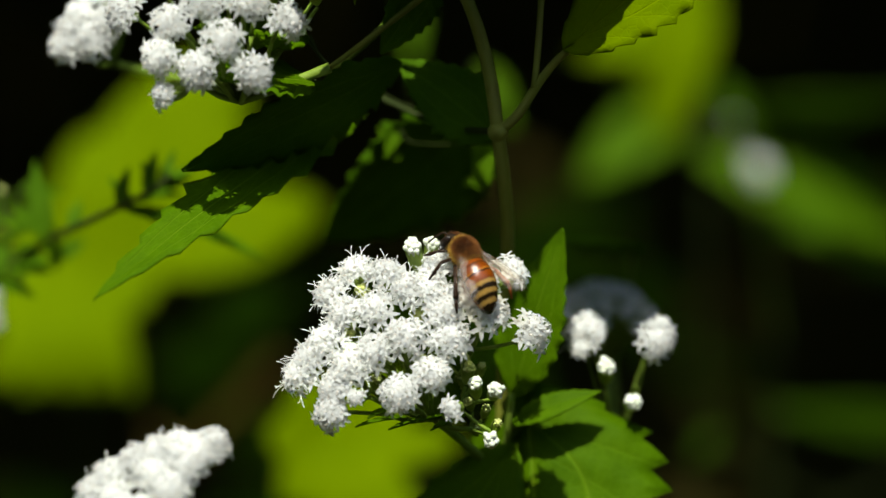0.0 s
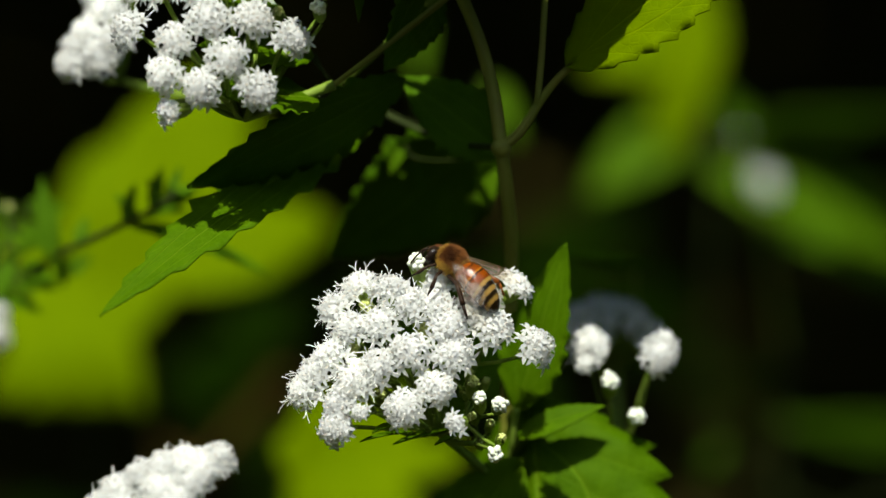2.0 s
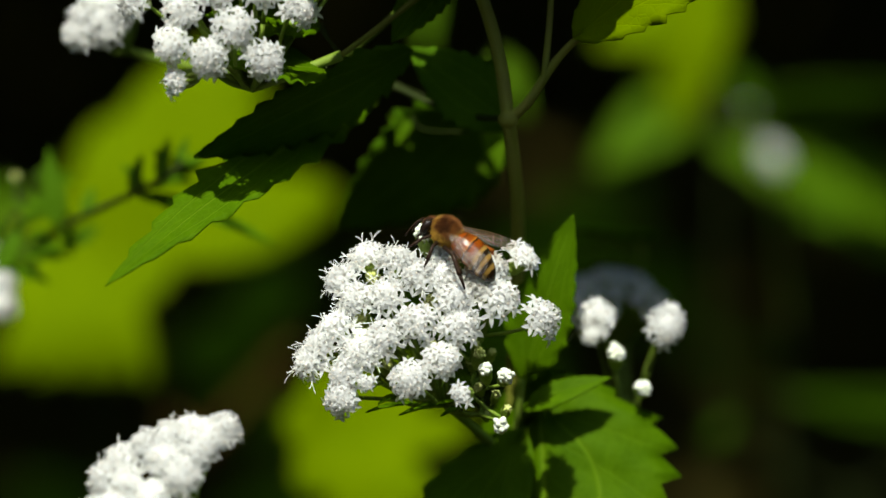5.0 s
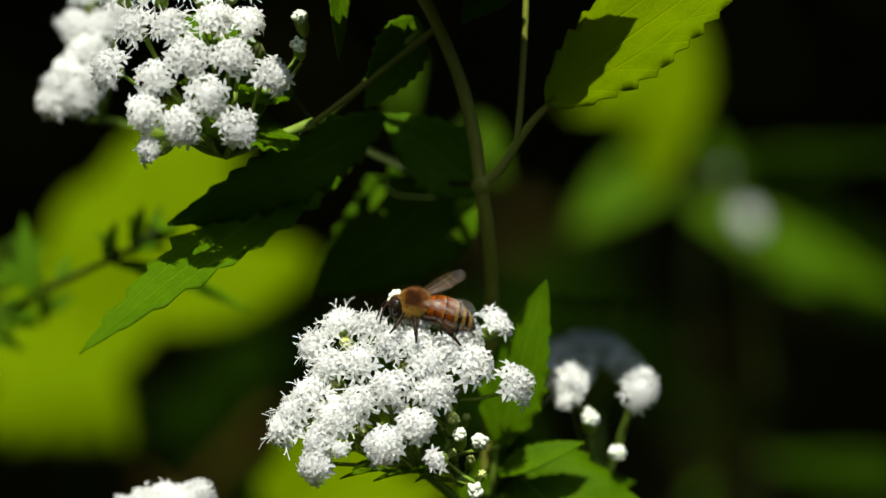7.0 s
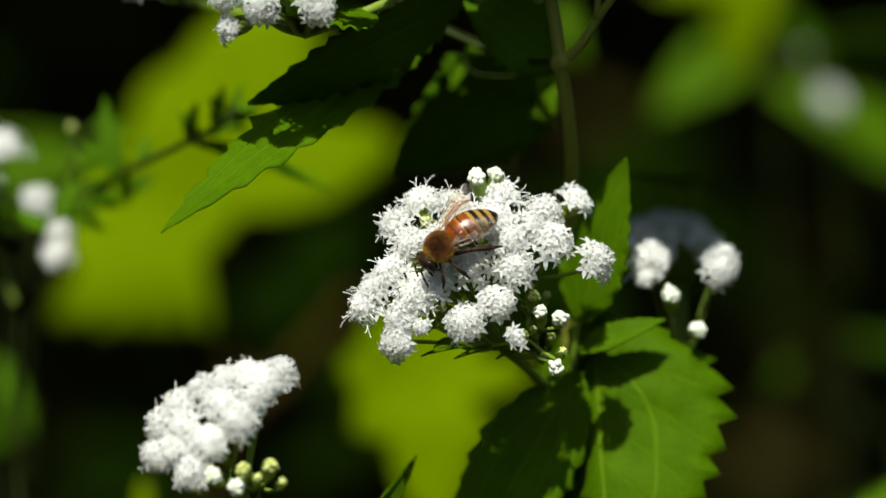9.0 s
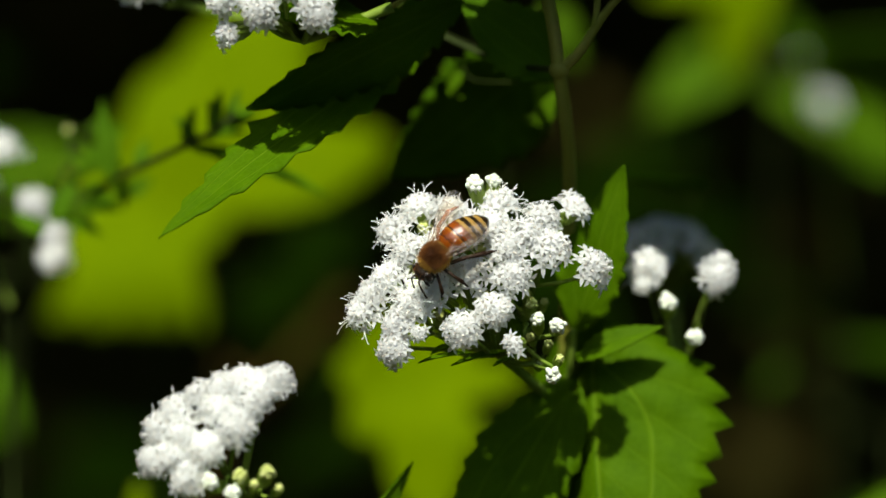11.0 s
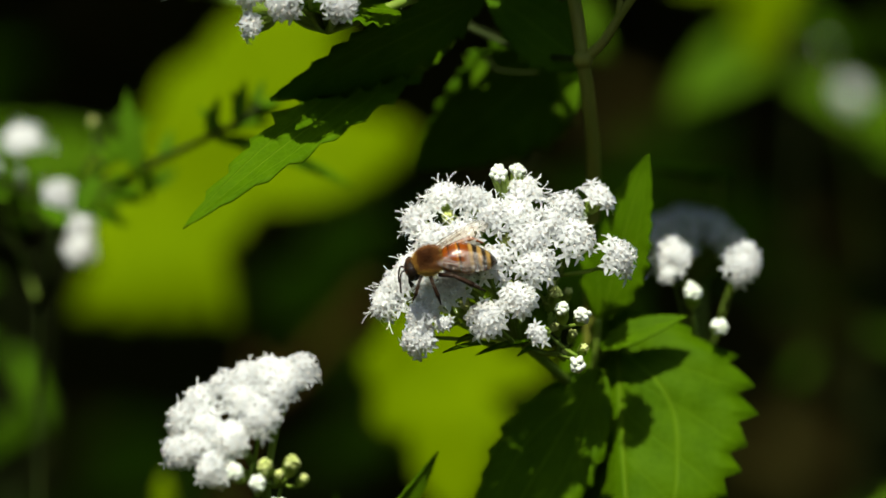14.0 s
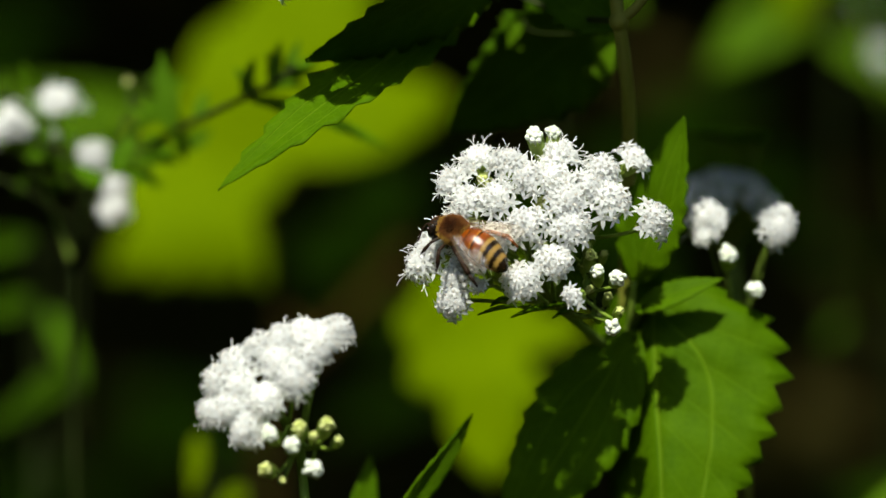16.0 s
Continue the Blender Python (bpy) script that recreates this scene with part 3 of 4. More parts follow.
# leaves of the same plant
leaf("leaf", spot(868, -31, 38), spot(386, 322, -9), way(-0.12, 0.68, 0.72), 12 * MM, LEAF, snakeroot, ROOT, 10, 0.42, 0.10, 0.02, 0.40, seed=1, point=0.98,
     label="toothed green leaf, its base in shadow and its tip in sun")
stick("leaf_stalk", [N0, spot(1000, 26, 30), spot(868, -31, 38)], 0.5, 0.45, STALK_SHADED, snakeroot, ROOT)
# tilted away from the sun, so that the blade stays dark
leaf("leaf", spot(930, -80, 20), spot(545, 114, 13), way(0.2, -0.74, 0.64), 15 * MM, LEAF_SHADED, snakeroot, ROOT, 11, 0.32, 0.10, 0.02, 0.42, seed=15, label="dark shaded leaf below the flowers")
leaf("leaf", spot(1122, 505, 27), spot(1209, 207, 20), way(0.0, 0.7, 0.72), 10.6 * MM, LEAF, snakeroot, ROOT, 9, 0.2, 0.1, 0.03, 0.38, seed=2, label="upright sunlit green leaf behind the flowers")
stick("leaf_stalk", [spot(1106, 640, 36), spot(1115, 570, 30), spot(1122, 500, 27)], 0.7, 0.5, PEDICEL, snakeroot, ROOT)
leaf("leaf", spot(1120, 547, 25), spot(1278, 489, 23), way(-0.05, 0.55, 0.8), 4.4 * MM, LEAF, snakeroot, ROOT, 9, 0.2, 0.15, 0.06, 0.42, seed=3, label="small toothed green leaf catching the sun")
leaf("leaf", spot(1158, 530, 28), spot(1180, 1090, 20), way(0.12, 0.5, 0.85), 40 * MM, LEAF, snakeroot, ROOT, 13, 0.24, 0.06, 0.03, 0.24, cordate=0.10, seed=4, point=1.1,
     label="broad toothed green leaf dappled with flower shadows", half_fold=-65)
stick("leaf_stalk", [spot(1106, 600, 37), spot(1128, 560, 31), spot(1158, 530, 29)], 0.8, 0.6, PEDICEL, snakeroot, ROOT)
leaf("leaf", spot(1110, 606, 27), spot(868, 1010, 31), way(-0.2, 0.3, 0.93), 17 * MM, LEAF, snakeroot, ROOT, 11, 0.12, 0.06, 0.04, 0.36, cordate=0.05, seed=5, label="toothed green leaf in the shade of the flowers")
for k, (bx, by, bw, tx, ty, tw, wd) in enumerate(((1012, 530, 12, 905, 556, 6, 1.7), (940, 535, 8, 846, 552, 3, 1.3), (1040, 532, 10, 978, 560, 7, 1.6), (905, 522, 8, 868, 540, 5, 1.4), (1002, 470, 12, 1030, 520, 10, 3.0))):
    leaf("leaf", spot(bx, by, bw), spot(tx, ty, tw), way(-0.1, 0.85, 0.45), wd * MM, LEAF, snakeroot, ROOT, 8, 0.2, 0.08, 0.05, 0.45, seed=120 + k, label="small green bract under the flower cluster")
# unseen upper leaves of the same plant, added over the view to shade its middle
for k, (bx, bw, tx, tw, wd) in enumerate(((960, -15, 700, -15, 24), (1150, -11, 830, -12, 20), (985, -10, 1365, -3, 14), (1040, 40, 1340, 38, 34), (990, -9, 690, -8, 16), (1160, 4, 850, 2, 11))):
    leaf("leaf", spot(bx, -370 - 14 * (k % 5), bw), spot(tx, -385 - 14 * (k % 5), tw), way(0, 0.88, 0.45), wd * MM, LEAF, snakeroot, ROOT, 10, 0.25, 0.08, 0.03, 0.4, seed=50 + k)
    stick("leaf_stalk", [spot(962, -470 - 10 * k, 12), spot((962 + bx) / 2, -440 - 10 * k, (12 + bw) / 2), spot(bx, -370 - 14 * (k % 5), bw)], 0.6, 0.5, PEDICEL, snakeroot, ROOT)
# the brighter leaf colour here stands in for strong sun on the blade
leaf("leaf", spot(1222, -126, 8), spot(1640, -428, 2), way(0.2, 0.55, 0.8), 15.5 * MM, LEAF_BRIGHT, snakeroot, ROOT, 14, 0.2, 0.1, 0.04, 0.36, cordate=0.04, seed=6, label="toothed green leaf in half sun")
leaf("leaf", spot(838, -420, 10), spot(847, -186, 10), way(0.5, 0.3, 0.8), 4.2 * MM, LEAF, snakeroot, ROOT, 10, 0.14, 0.1, 0.03, 0.4, seed=7)
# this leaf and the next are turned edge-on to the sun to look shaded
leaf("leaf", spot(985, -262, 16), spot(893, -98, 14), way(0.1, -0.5, 0.8), 9 * MM, LEAF, snakeroot, ROOT, 9, 0.18, 0.1, 0.05, 0.4, seed=8)
leaf("leaf", spot(1085, 10, 52), spot(795, 240, 60), way(0.2, -0.68, 0.70), 25 * MM, LEAF_SHADED, snakeroot, ROOT, 10, 0.18, 0.1, 0.04, 0.4, seed=9, label="dark shaded leaf behind the stem")
leaf("leaf", spot(1150, -330, 10), spot(1060, -255, 6), way(0, 0.7, 0.7), 7 * MM, LEAF, snakeroot, ROOT, 8, 0.18, 0.1, 0.05, 0.4, seed=10)
# the next eight small leaves are added in place of flecks of sun
for k, (bx, by, tx, ty, wd) in enumerate(((996, -12, 934, -58, 5.5), (962, -40, 940, -70, 3), (925, 34, 898, 86, 1.9), (1016, 8, 996, -14, 2.5), (1050, 120, 1036, 136, 2), (870, -48, 855, -64, 2))):
    leaf("leaf", spot(bx, by, 47), spot(tx, ty, 47), way(0.1, 0.5, 0.85), wd * MM, LEAF, snakeroot, ROOT, 8, 0.3, 0.1, 0.03, 0.4, seed=70 + k)
    stick("leaf_stalk", [spot(1098, 60, 30), spot(bx + 30, by + 24, 44), spot(bx, by, 47)], 0.16, 0.14, STALK_SHADED, snakeroot, ROOT, 6)
leaf("leaf", spot(1062, 140, 46), spot(1090, 75, 46), way(0, 0.5, 0.85), 3.5 * MM, LEAF, snakeroot, ROOT, 8, 0.3, 0.1, 0.03, 0.4, seed=13)
leaf("leaf", spot(925, 90, 48), spot(885, 30, 48), way(0, 0.5, 0.85), 1.8 * MM, LEAF, snakeroot, ROOT, 8, 0.3, 0.1, 0.03, 0.4, seed=14)
leaf("leaf", spot(1098, 45, 24), spot(920, -90, 26), way(-0.3, 0.5, 0.8), 12 * MM, LEAF_SHADED, snakeroot, ROOT, 9, 0.2, 0.1, 0.04, 0.4, seed=11)

# ---- a second plant, lower, on the shady side ----
LOW_HEADS = [(382, 672, 0.95), (374, 731, 0.95), (426, 683, 0.99), (435, 762, 0.99), (468, 710, 0.95), (522, 670, 1.03), (458, 615, 0.95), (499, 597, 0.95),
             (541, 587, 0.95), (599, 583, 0.95), (553, 623, 0.95), (411, 641, 0.95), (489, 640, 0.95), (412, 720, 0.95), (569, 599, 0.95)]
root2 = spot(550, 960, -6) + Vector((0.002, 0.01, 0))
root2.z = 0
low_plant = plant("flowering_plant", root2, "shorter white-flowered plant with yellow-green buds, growing in soil")
cluster(low_plant, root2, spot(530, 780, -5), spot(545, 960, -6), dome(LOW_HEADS, 520, 740, 190, 200, -17, 12),
        [(spot(479, 771, -17), way(-0.2, 0.4, 0.9), 1.05, BUDS_WHITE[1]), (spot(531, 759, -16), way(0, 0.5, 0.85), 1.05, BUDS_GREEN[0]),
         (spot(577, 753, -16), way(0.2, 0.6, 0.8), 1.05, BUDS_GREEN[0]), (spot(517, 789, -16), way(0, 0.3, 0.9), 1.05, BUDS_WHITE[1]),
         (spot(555, 773, -15), way(0.1, 0.4, 0.9), 0.8, BUDS_GREEN[1]), (spot(598, 780, -15), way(0.3, 0.4, 0.8), 0.75, BUDS_GREEN[1]),
         (spot(473, 832, -16), way(-0.3, 0.2, 0.9), 1.05, BUDS_GREEN[0]), (spot(555, 830, -16), way(0.1, 0.1, 1), 1.1, BUDS_WHITE[0]),
         (spot(500, 850, -13), way(0, 0.1, 1), 0.7, BUDS_GREEN[1])],
        "white flower cluster with a fringe of yellow-green buds", 1)
stick("stem", [root2, spot(545, 960, -6)], 1.6, 1.0, STEM, low_plant, root2)
leaf("leaf", spot(700, 930, 18), spot(842, 735, 22), way(0.75, 0.1, 0.6), 4.6 * MM, LEAF, low_plant, root2, 9, 0.12, 0.2, 0.04, 0.4, seed=21)
leaf("leaf", spot(630, 960, 40), spot(660, 805, 44), way(0.5, 0.2, 0.8), 5 * MM, LEAF, low_plant, root2, 9, 0.14, 0.1, 0.04, 0.4, seed=22)
leaf("leaf", spot(560, 960, -14), spot(500, 1100, 30), way(-0.2, 0.6, 0.8), 16 * MM, LEAF, low_plant, root2, 9, 0.14, 0.1, 0.04, 0.4, seed=23)
stick("leaf_stalk", [spot(545, 960, 44), spot(620, 980, -18), spot(700, 930, 26)], 0.7, 0.5, PEDICEL, low_plant, root2)

# ---- a third plant, behind ----
root3 = spot(1322, 900, 52) + Vector((0, 0.01, 0))
root3.z = 0
side_plant = plant("flowering_plant", root3, "white-flowered plant just behind, with round white buds, growing in soil")
cluster(side_plant, root3, spot(1305, 590, 44), spot(1310, 700, 46),
        dome([(1252, 385, 1.0), (1381, 403, 1.05), (1246, 418, 0.8), (1384, 375, 0.75), (1268, 400, 0.8)], 1310, 440, 260, 200, 28, 8),
        [(spot(1289, 455, 28), way(0, 0.5, 0.8), 1.2, BUDS_WHITE[1]), (spot(1336, 513, 27), way(0.1, 0.1, 1), 1.15, BUDS_WHITE[1])],
        "two open white heads and two white buds", 3, 0.6)
# small half heads with gaps between them make this cluster look shaded
cluster(side_plant, root3, spot(1300, 420, 110), spot(1310, 700, 90),
        dome([(1205, 352, 0.7), (1228, 330, 0.75), (1250, 322, 0.7), (1272, 312, 0.75), (1296, 314, 0.7), (1318, 320, 0.75), (1342, 334, 0.7), (1362, 356, 0.7),
              (1224, 358, 0.7), (1258, 348, 0.7), (1290, 342, 0.75), (1326, 352, 0.7), (1240, 384, 0.7), (1280, 376, 0.7), (1350, 382, 0.7), (1200, 405, 0.7)], 1280, 420, 160, 160, 88, 12),
        [], "white flower cluster in shade", 1)
# leaf added above the rear cluster to keep light off it
leaf("leaf", spot(1335, 245, 90), spot(1205, 225, 80), way(0, 0.97, 0.05), 19 * MM, LEAF_SHADED, side_plant, root3, 9, 0.2, 0.05, 0.03, 0.45, seed=41)
stick("leaf_stalk", [spot(1300, 420, 108), spot(1330, 340, 98), spot(1335, 245, 90)], 0.5, 0.4, PEDICEL, side_plant, root3)
stick("stem", [root3, spot(1320, 900, 50), spot(1310, 700, 40)], 1.5, 0.9, STEM, side_plant, root3)
stick("stem", [spot(1320, 900, 56), spot(1312, 780, 75), spot(1310, 700, 90)], 1.0, 0.9, STEM, side_plant, root3)

# ---- a fourth plant at the far side ----
root4 = spot(128, 700, 109) + Vector((0, 0.01, 0))
root4.z = 0
left_plant = plant("flowering_plant", root4, "slender white-flowered plant with dark shaded stems, growing in soil")
for k, (hub, hs) in enumerate((((60, 290), [(22, 215, 1.1), (-20, 235, 1.2), (102, 175, 1.2), (20, 190, 0.8)]),
                               ((160, 330), [(165, 272, 1.0), (95, 245, 0.75), (205, 330, 0.9), (203, 370, 1.0)]))):
    cluster(left_plant, root4, spot(*hub, 99), spot(130, 470, 101), dome(hs, hub[0], hub[1] + 40, 150, 150, 87, 8),
            [(spot(228, 147, 85), way(0, 0.5, 0.85), 0.7, BUDS_GREEN[0])] if k else [], "small white flower heads", k, 0.5)
stick("stem", [root4, spot(130, 700, 109), spot(130, 470, 101)], 0.7, 0.5, STALK_SHADED, left_plant, root4)
stick("branch", [spot(130, 470, 101), spot(180, 330, 91), spot(300, 240, 77), spot(380, 198, 62), spot(480, 150, 56), spot(520, 120, 54)], 0.7, 0.45, STALK_SHADED, left_plant, root4)
stick("branch", [spot(250, 275, 83), spot(235, 200, 83), spot(228, 150, 85)], 0.3, 0.22, STALK_SHADED, left_plant, root4)
for k, (bx, by, tx, ty, wd) in enumerate(((300, 235, 285, 90, 3.4), (250, 270, 330, 270, 3), (440, 165, 690, 255, 5), (430, 170, 450, 100, 2.2), (480, 150, 496, 72, 2.4), (505, 140, 530, 70, 2.0), (455, 165, 415, 120, 2.0), (500, 145, 470, 90, 1.8), (520, 125, 575, 95, 2.2), (490, 150, 545, 150, 2.4),
                                          (470, 160, 560, 118, 3), (200, 310, 240, 230, 4), (240, 280, 320, 285, 4), (180, 330, 125, 290, 4), (215, 300, 290, 330, 4),
                                          (290, 215, 215, 190, 2.5), (300, 225, 250, 165, 2.5), (300, 230, 312, 150, 2.5), (280, 240, 235, 265, 3), (310, 230, 330, 285, 3), (265, 215, 225, 235, 2.5), (350, 210, 365, 160, 2.5))):
    leaf("leaf", spot(bx, by, 74 - 16 * (bx > 400)), spot(tx, ty, 76 - 16 * (bx > 400)), way(0.1 * (k % 3 - 1), 0.8, 0.5), wd * MM, LEAF_SHADED, left_plant, root4, 7, 0.2, 0.15, 0.04, 0.4, seed=30 + k)
rnd = random.Random(83)
for k in range(26):
    bx, by = rnd.uniform(-20, 330), rnd.uniform(120, 330)
    a, far = rnd.uniform(0, 6.28), rnd.uniform(28, 70)
    leaf("leaf", spot(bx, by, 92), spot(bx + far * math.cos(a), by + far * 0.7 * math.sin(a), 90 + rnd.uniform(-5, 5)), way(rnd.uniform(-0.4, 0.4), rnd.uniform(-0.2, 0.5), 0.8), rnd.uniform(1.6, 3.2) * MM,
         LEAF_SHADED, left_plant, root4, 6, 0.2, 0.15, 0.04, 0.4, seed=110 + k)
    stick("leaf_stalk", [spot(160 + 0.3 * (bx - 160), 330 + 0.3 * (by - 300), 95), spot(bx, by, 92)], 0.22, 0.18, STALK_SHADED, left_plant, root4, 6)
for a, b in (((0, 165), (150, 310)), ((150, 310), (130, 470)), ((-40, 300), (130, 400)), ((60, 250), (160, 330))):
    stick("branch", [spot(*a, 84), spot((a[0] + b[0]) / 2 + 6, (a[1] + b[1]) / 2 - 8, 88), spot(*b, 96)], 0.35, 0.45, STALK_SHADED, left_plant, root4, 7)


# ---- broad-leaved herbs behind, in patches of sun ----
def herb(root_at, leaves, label, mat, w, group=""):
    """A low herb: a stem from the soil and broad leaves on stalks."""
    base = spot(*root_at, w)
    foot = Vector((base.x, base.y + 0.02, 0))
    ob = plant("broadleaf_herb", foot, label, "herb", group)
    stick("stem", [foot, foot.lerp(base, 0.5) + Vector((0.004, 0, 0)), base], 0.5, 0.35, STALK_SHADED, ob, foot)
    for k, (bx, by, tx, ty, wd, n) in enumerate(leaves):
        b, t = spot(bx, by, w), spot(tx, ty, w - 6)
        stick("leaf_stalk", [base, base.lerp(b, 0.6) + Vector((0, 0, -0.004)), b], 0.4, 0.35, STALK_SHADED, ob, foot, 7)
        leaf("leaf", b, t, way(*n), wd * MM, mat[k % len(mat)], ob, foot, 7, 0.17, 0.08, 0.05, 0.40, seed=int(bx + by) % 97, ripple=0.05, thick=0.3)
    return ob


def lobed_leaf(centre, lobes, least, w, slope, mat, parent, root, seed):
    """A broad lobed blade round its centre. lobes: the angle of each (anticlockwise from the right), its reach on the sheet and half its angle's width."""
    bm, uv = bmesh.new(), {}
    uvl = bm.loops.layers.uv.new("UVMap")
    turns, rings = 144, 9
    mid = bm.verts.new(spot(*centre, w))
    uv[mid] = (0.0, 0.0)
    grid = []
    for k in range(turns):
        a = k * 360 / turns
        reach = least
        for at, far, half in lobes:
            off = abs((a - at + 180) % 360 - 180) / half
            if off < 1:
                reach = max(reach, least + (far - least) * (1 - off ** 1.25) * (1 + 0.02 * math.sin(a * 1.9)))
        row = []
        for q in range(1, rings + 1):
            r = reach * q / rings
            x, y = centre[0] + r * math.cos(radians(a)), centre[1] - r * math.sin(radians(a))
            v = bm.verts.new(spot(x, y, w + slope * (centre[1] - y) / 12 + 5 * noise.noise(Vector((x * 0.006, y * 0.006, seed))) + 0.00004 * r * r))
            uv[v] = (q / rings, math.sin(radians(a * 2.5)))
            row.append(v)
        grid.append(row)
    for k in range(turns):
        u, v = grid[k], grid[(k + 1) % turns]
        made = [bm.faces.new((mid, u[0], v[0]))]
        for q in range(rings - 1):
            made.append(bm.faces.new((u[q], u[q + 1], v[q + 1], v[q])))
        for f in made:
            for loop in f.loops:
                loop[uvl].uv = uv[loop.vert]
    bmesh.ops.recalc_face_normals(bm, faces=bm.faces)
    ob = part("leaf", bm, mat, parent, "", True, root)
    s = ob.modifiers.new("thickness", "SOLIDIFY")
    s.thickness, s.offset = 0.3 * MM, 0
    return ob


def lobed_herb(stalk_at, centre, lobes, least, w, label, mat, slope=0.5, seed=1):
    """A herb with one broad lobed leaf on a long stalk."""
    top = spot(*centre, w + 2)
    low = spot(*stalk_at, w + 20)
    foot = Vector((low.x, low.y + 0.02, 0))
    ob = plant("broadleaf_herb", foot, label, "herb", "sunlit herbs")
    stick("stem", [foot, low, top], 1.0, 0.7, STALK_SHADED, ob, foot)
    lobed_leaf(centre, lobes, least, w, slope, mat, ob, foot, seed)
    return ob


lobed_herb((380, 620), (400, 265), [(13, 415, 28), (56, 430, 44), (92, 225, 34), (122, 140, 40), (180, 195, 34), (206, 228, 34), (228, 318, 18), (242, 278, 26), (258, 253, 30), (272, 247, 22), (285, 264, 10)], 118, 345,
           "herb with a broad lobed yellow-green leaf glowing in the sun", LEAF_BRIGHT, 0.5, 1)
herb((120, 420), [(330, 215, -160, 180, 15, (0.2, 0.1, 0.9)), (250, 250, 90, 300, 10, (0, 0.3, 0.8))], "herb with narrow green leaves", [LEAF], 370, "sunlit herbs")
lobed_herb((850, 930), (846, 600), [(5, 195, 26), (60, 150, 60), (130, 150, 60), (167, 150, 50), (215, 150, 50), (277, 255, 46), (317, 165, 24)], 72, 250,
           "herb with a lobed yellow-green leaf in the sun", LEAF_BRIGHT, 0.4, 2)
herb((400, 960), [(356, 765, 340, 880, 4, (0.5, 0.0, 0.8)), (440, 865, 380, 900, 4, (0.4, 0.1, 0.8))], "herb with yellow-green leaves low behind the flowers", [LEAF_BRIGHT], 165, "sunlit herbs")
# bright and dark leaf colours and small dark blades stand in for dapple
herb((1480, 10), [(1450, -290, 1395, 80, 20, (0.1, 0.5, 0.8)), (1440, -20, 1250, 120, 17, (-0.1, 0.3, 0.8)), (1450, 60, 1880, 250, 12, (0, 0.05, 0.9)), (1520, 10, 1850, -20, 9, (0.3, -0.5, 0.8)),
                   (1440, -140, 1250, -105, 15, (0.1, 0.5, 0.8)), (1400, -200, 1330, -60, 8, (0.2, -0.2, 0.9)), 
                   (1420, -60, 1330, 60, 7, (0.4, -0.3, 0.8)), (1600, 150, 1700, 230, 8, (0.2, -0.3, 0.8)), (1480, -60, 1560, 30, 7, (-0.4, -0.3, 0.8))],
     "green herb with dappled light put into its leaf colours", [LEAF_BRIGHT, LEAF, LEAF, LEAF_SHADED, LEAF_BRIGHT, LEAF, LEAF_SHADED, LEAF_SHADED, LEAF_SHADED], 410)
herb((980, 60), [(958, -230, 952, -70, 4.5, (0.1, 0.4, 0.8)), (1080, -80, 1130, 30, 6, (-0.3, 0.4, 0.8))], "small green herb deep behind the stems", [LEAF], 290, "sunlit herbs")
# blades tilted off the sun and coloured darker to look dim
herb((1700, 700), [(1880, 560, 1590, 530, 10, (0.2, -0.45, 0.85)), (1850, 780, 1480, 890, 13, (0.2, -0.45, 0.85)), (1500, 560, 1460, 610, 4, (0.2, -0.3, 0.8))],
     "green herb low in dappled light", [LEAF_SHADED], 440)
herb((1780, 960), [(1840, 775, 1490, 940, 14, (0, 0.5, 0.8))], "green herb with one sunlit leaf", [LEAF], 150)
rnd = random.Random(61)
for k in range(10):
    hx, hy, hw = -300 + 215 * k + rnd.uniform(-60, 60), rnd.uniform(50, 1000), rnd.uniform(620, 1500)
    herb((hx, hy), [(hx + rnd.uniform(-60, 60), hy + rnd.uniform(-60, 60), hx + rnd.uniform(-260, 260), hy + rnd.uniform(-160, 160), rnd.uniform(16, 34), (rnd.uniform(-0.3, 0.3), 0.6, 0.7)) for _ in range(5)],
         "green woodland herb in deep shade", [LEAF_SHADED], hw, "shaded herbs")
# blades turned off the sun, in the darker colour, to look half shaded
herb((60, 900), [(85, 540, 150, 690, 6, (0.6, -0.1, 0.7)), (155, 640, -30, 770, 7, (0.4, -0.2, 0.7)), (60, 530, -40, 560, 6, (0.3, -0.2, 0.8)), (60, 420, -60, 460, 6, (0.3, -0.2, 0.7))],
     "dark green herb half in shade", [LEAF_SHADED], 250)
root5 = spot(1620, 500, 420)
root5.z = 0
far_plant = plant("flowering_plant", root5, "distant white-flowered plant in the woods")
cluster(far_plant, root5, spot(1575, 200, 376), spot(1600, 400, 400), dome([(1566, 95, 1.0), (1577, 106, 0.9), (1526, 14, 0.5)], 1571, 130, 120, 120, 362, 8), [], "white flower heads", 2)
stick("stem", [root5, spot(1600, 400, 400)], 0.9, 0.7, STALK_SHADED, far_plant, root5)
tw0, tw1 = spot(480, 720, 500), spot(722, 438, 470)
foot6 = Vector((tw0.x - 0.004, tw0.y + 0.02, 0))
twig = plant("dead_twig", foot6, "dry brown twig leaning among the herbs", "twig")
stick("twig", [foot6, tw0, tw0.lerp(tw1, 0.5), tw1], 4.0, 2.2, TWIG, twig, foot6, 9)
for k, (a, b) in enumerate((((560, 627, 490), (500, 560, 500)), ((640, 533, 481), (690, 516, 470)))):
    stick("side_twig", [spot(*a), spot(*b)], 2.0, 1.0, TWIG, twig, twig.location, 7)


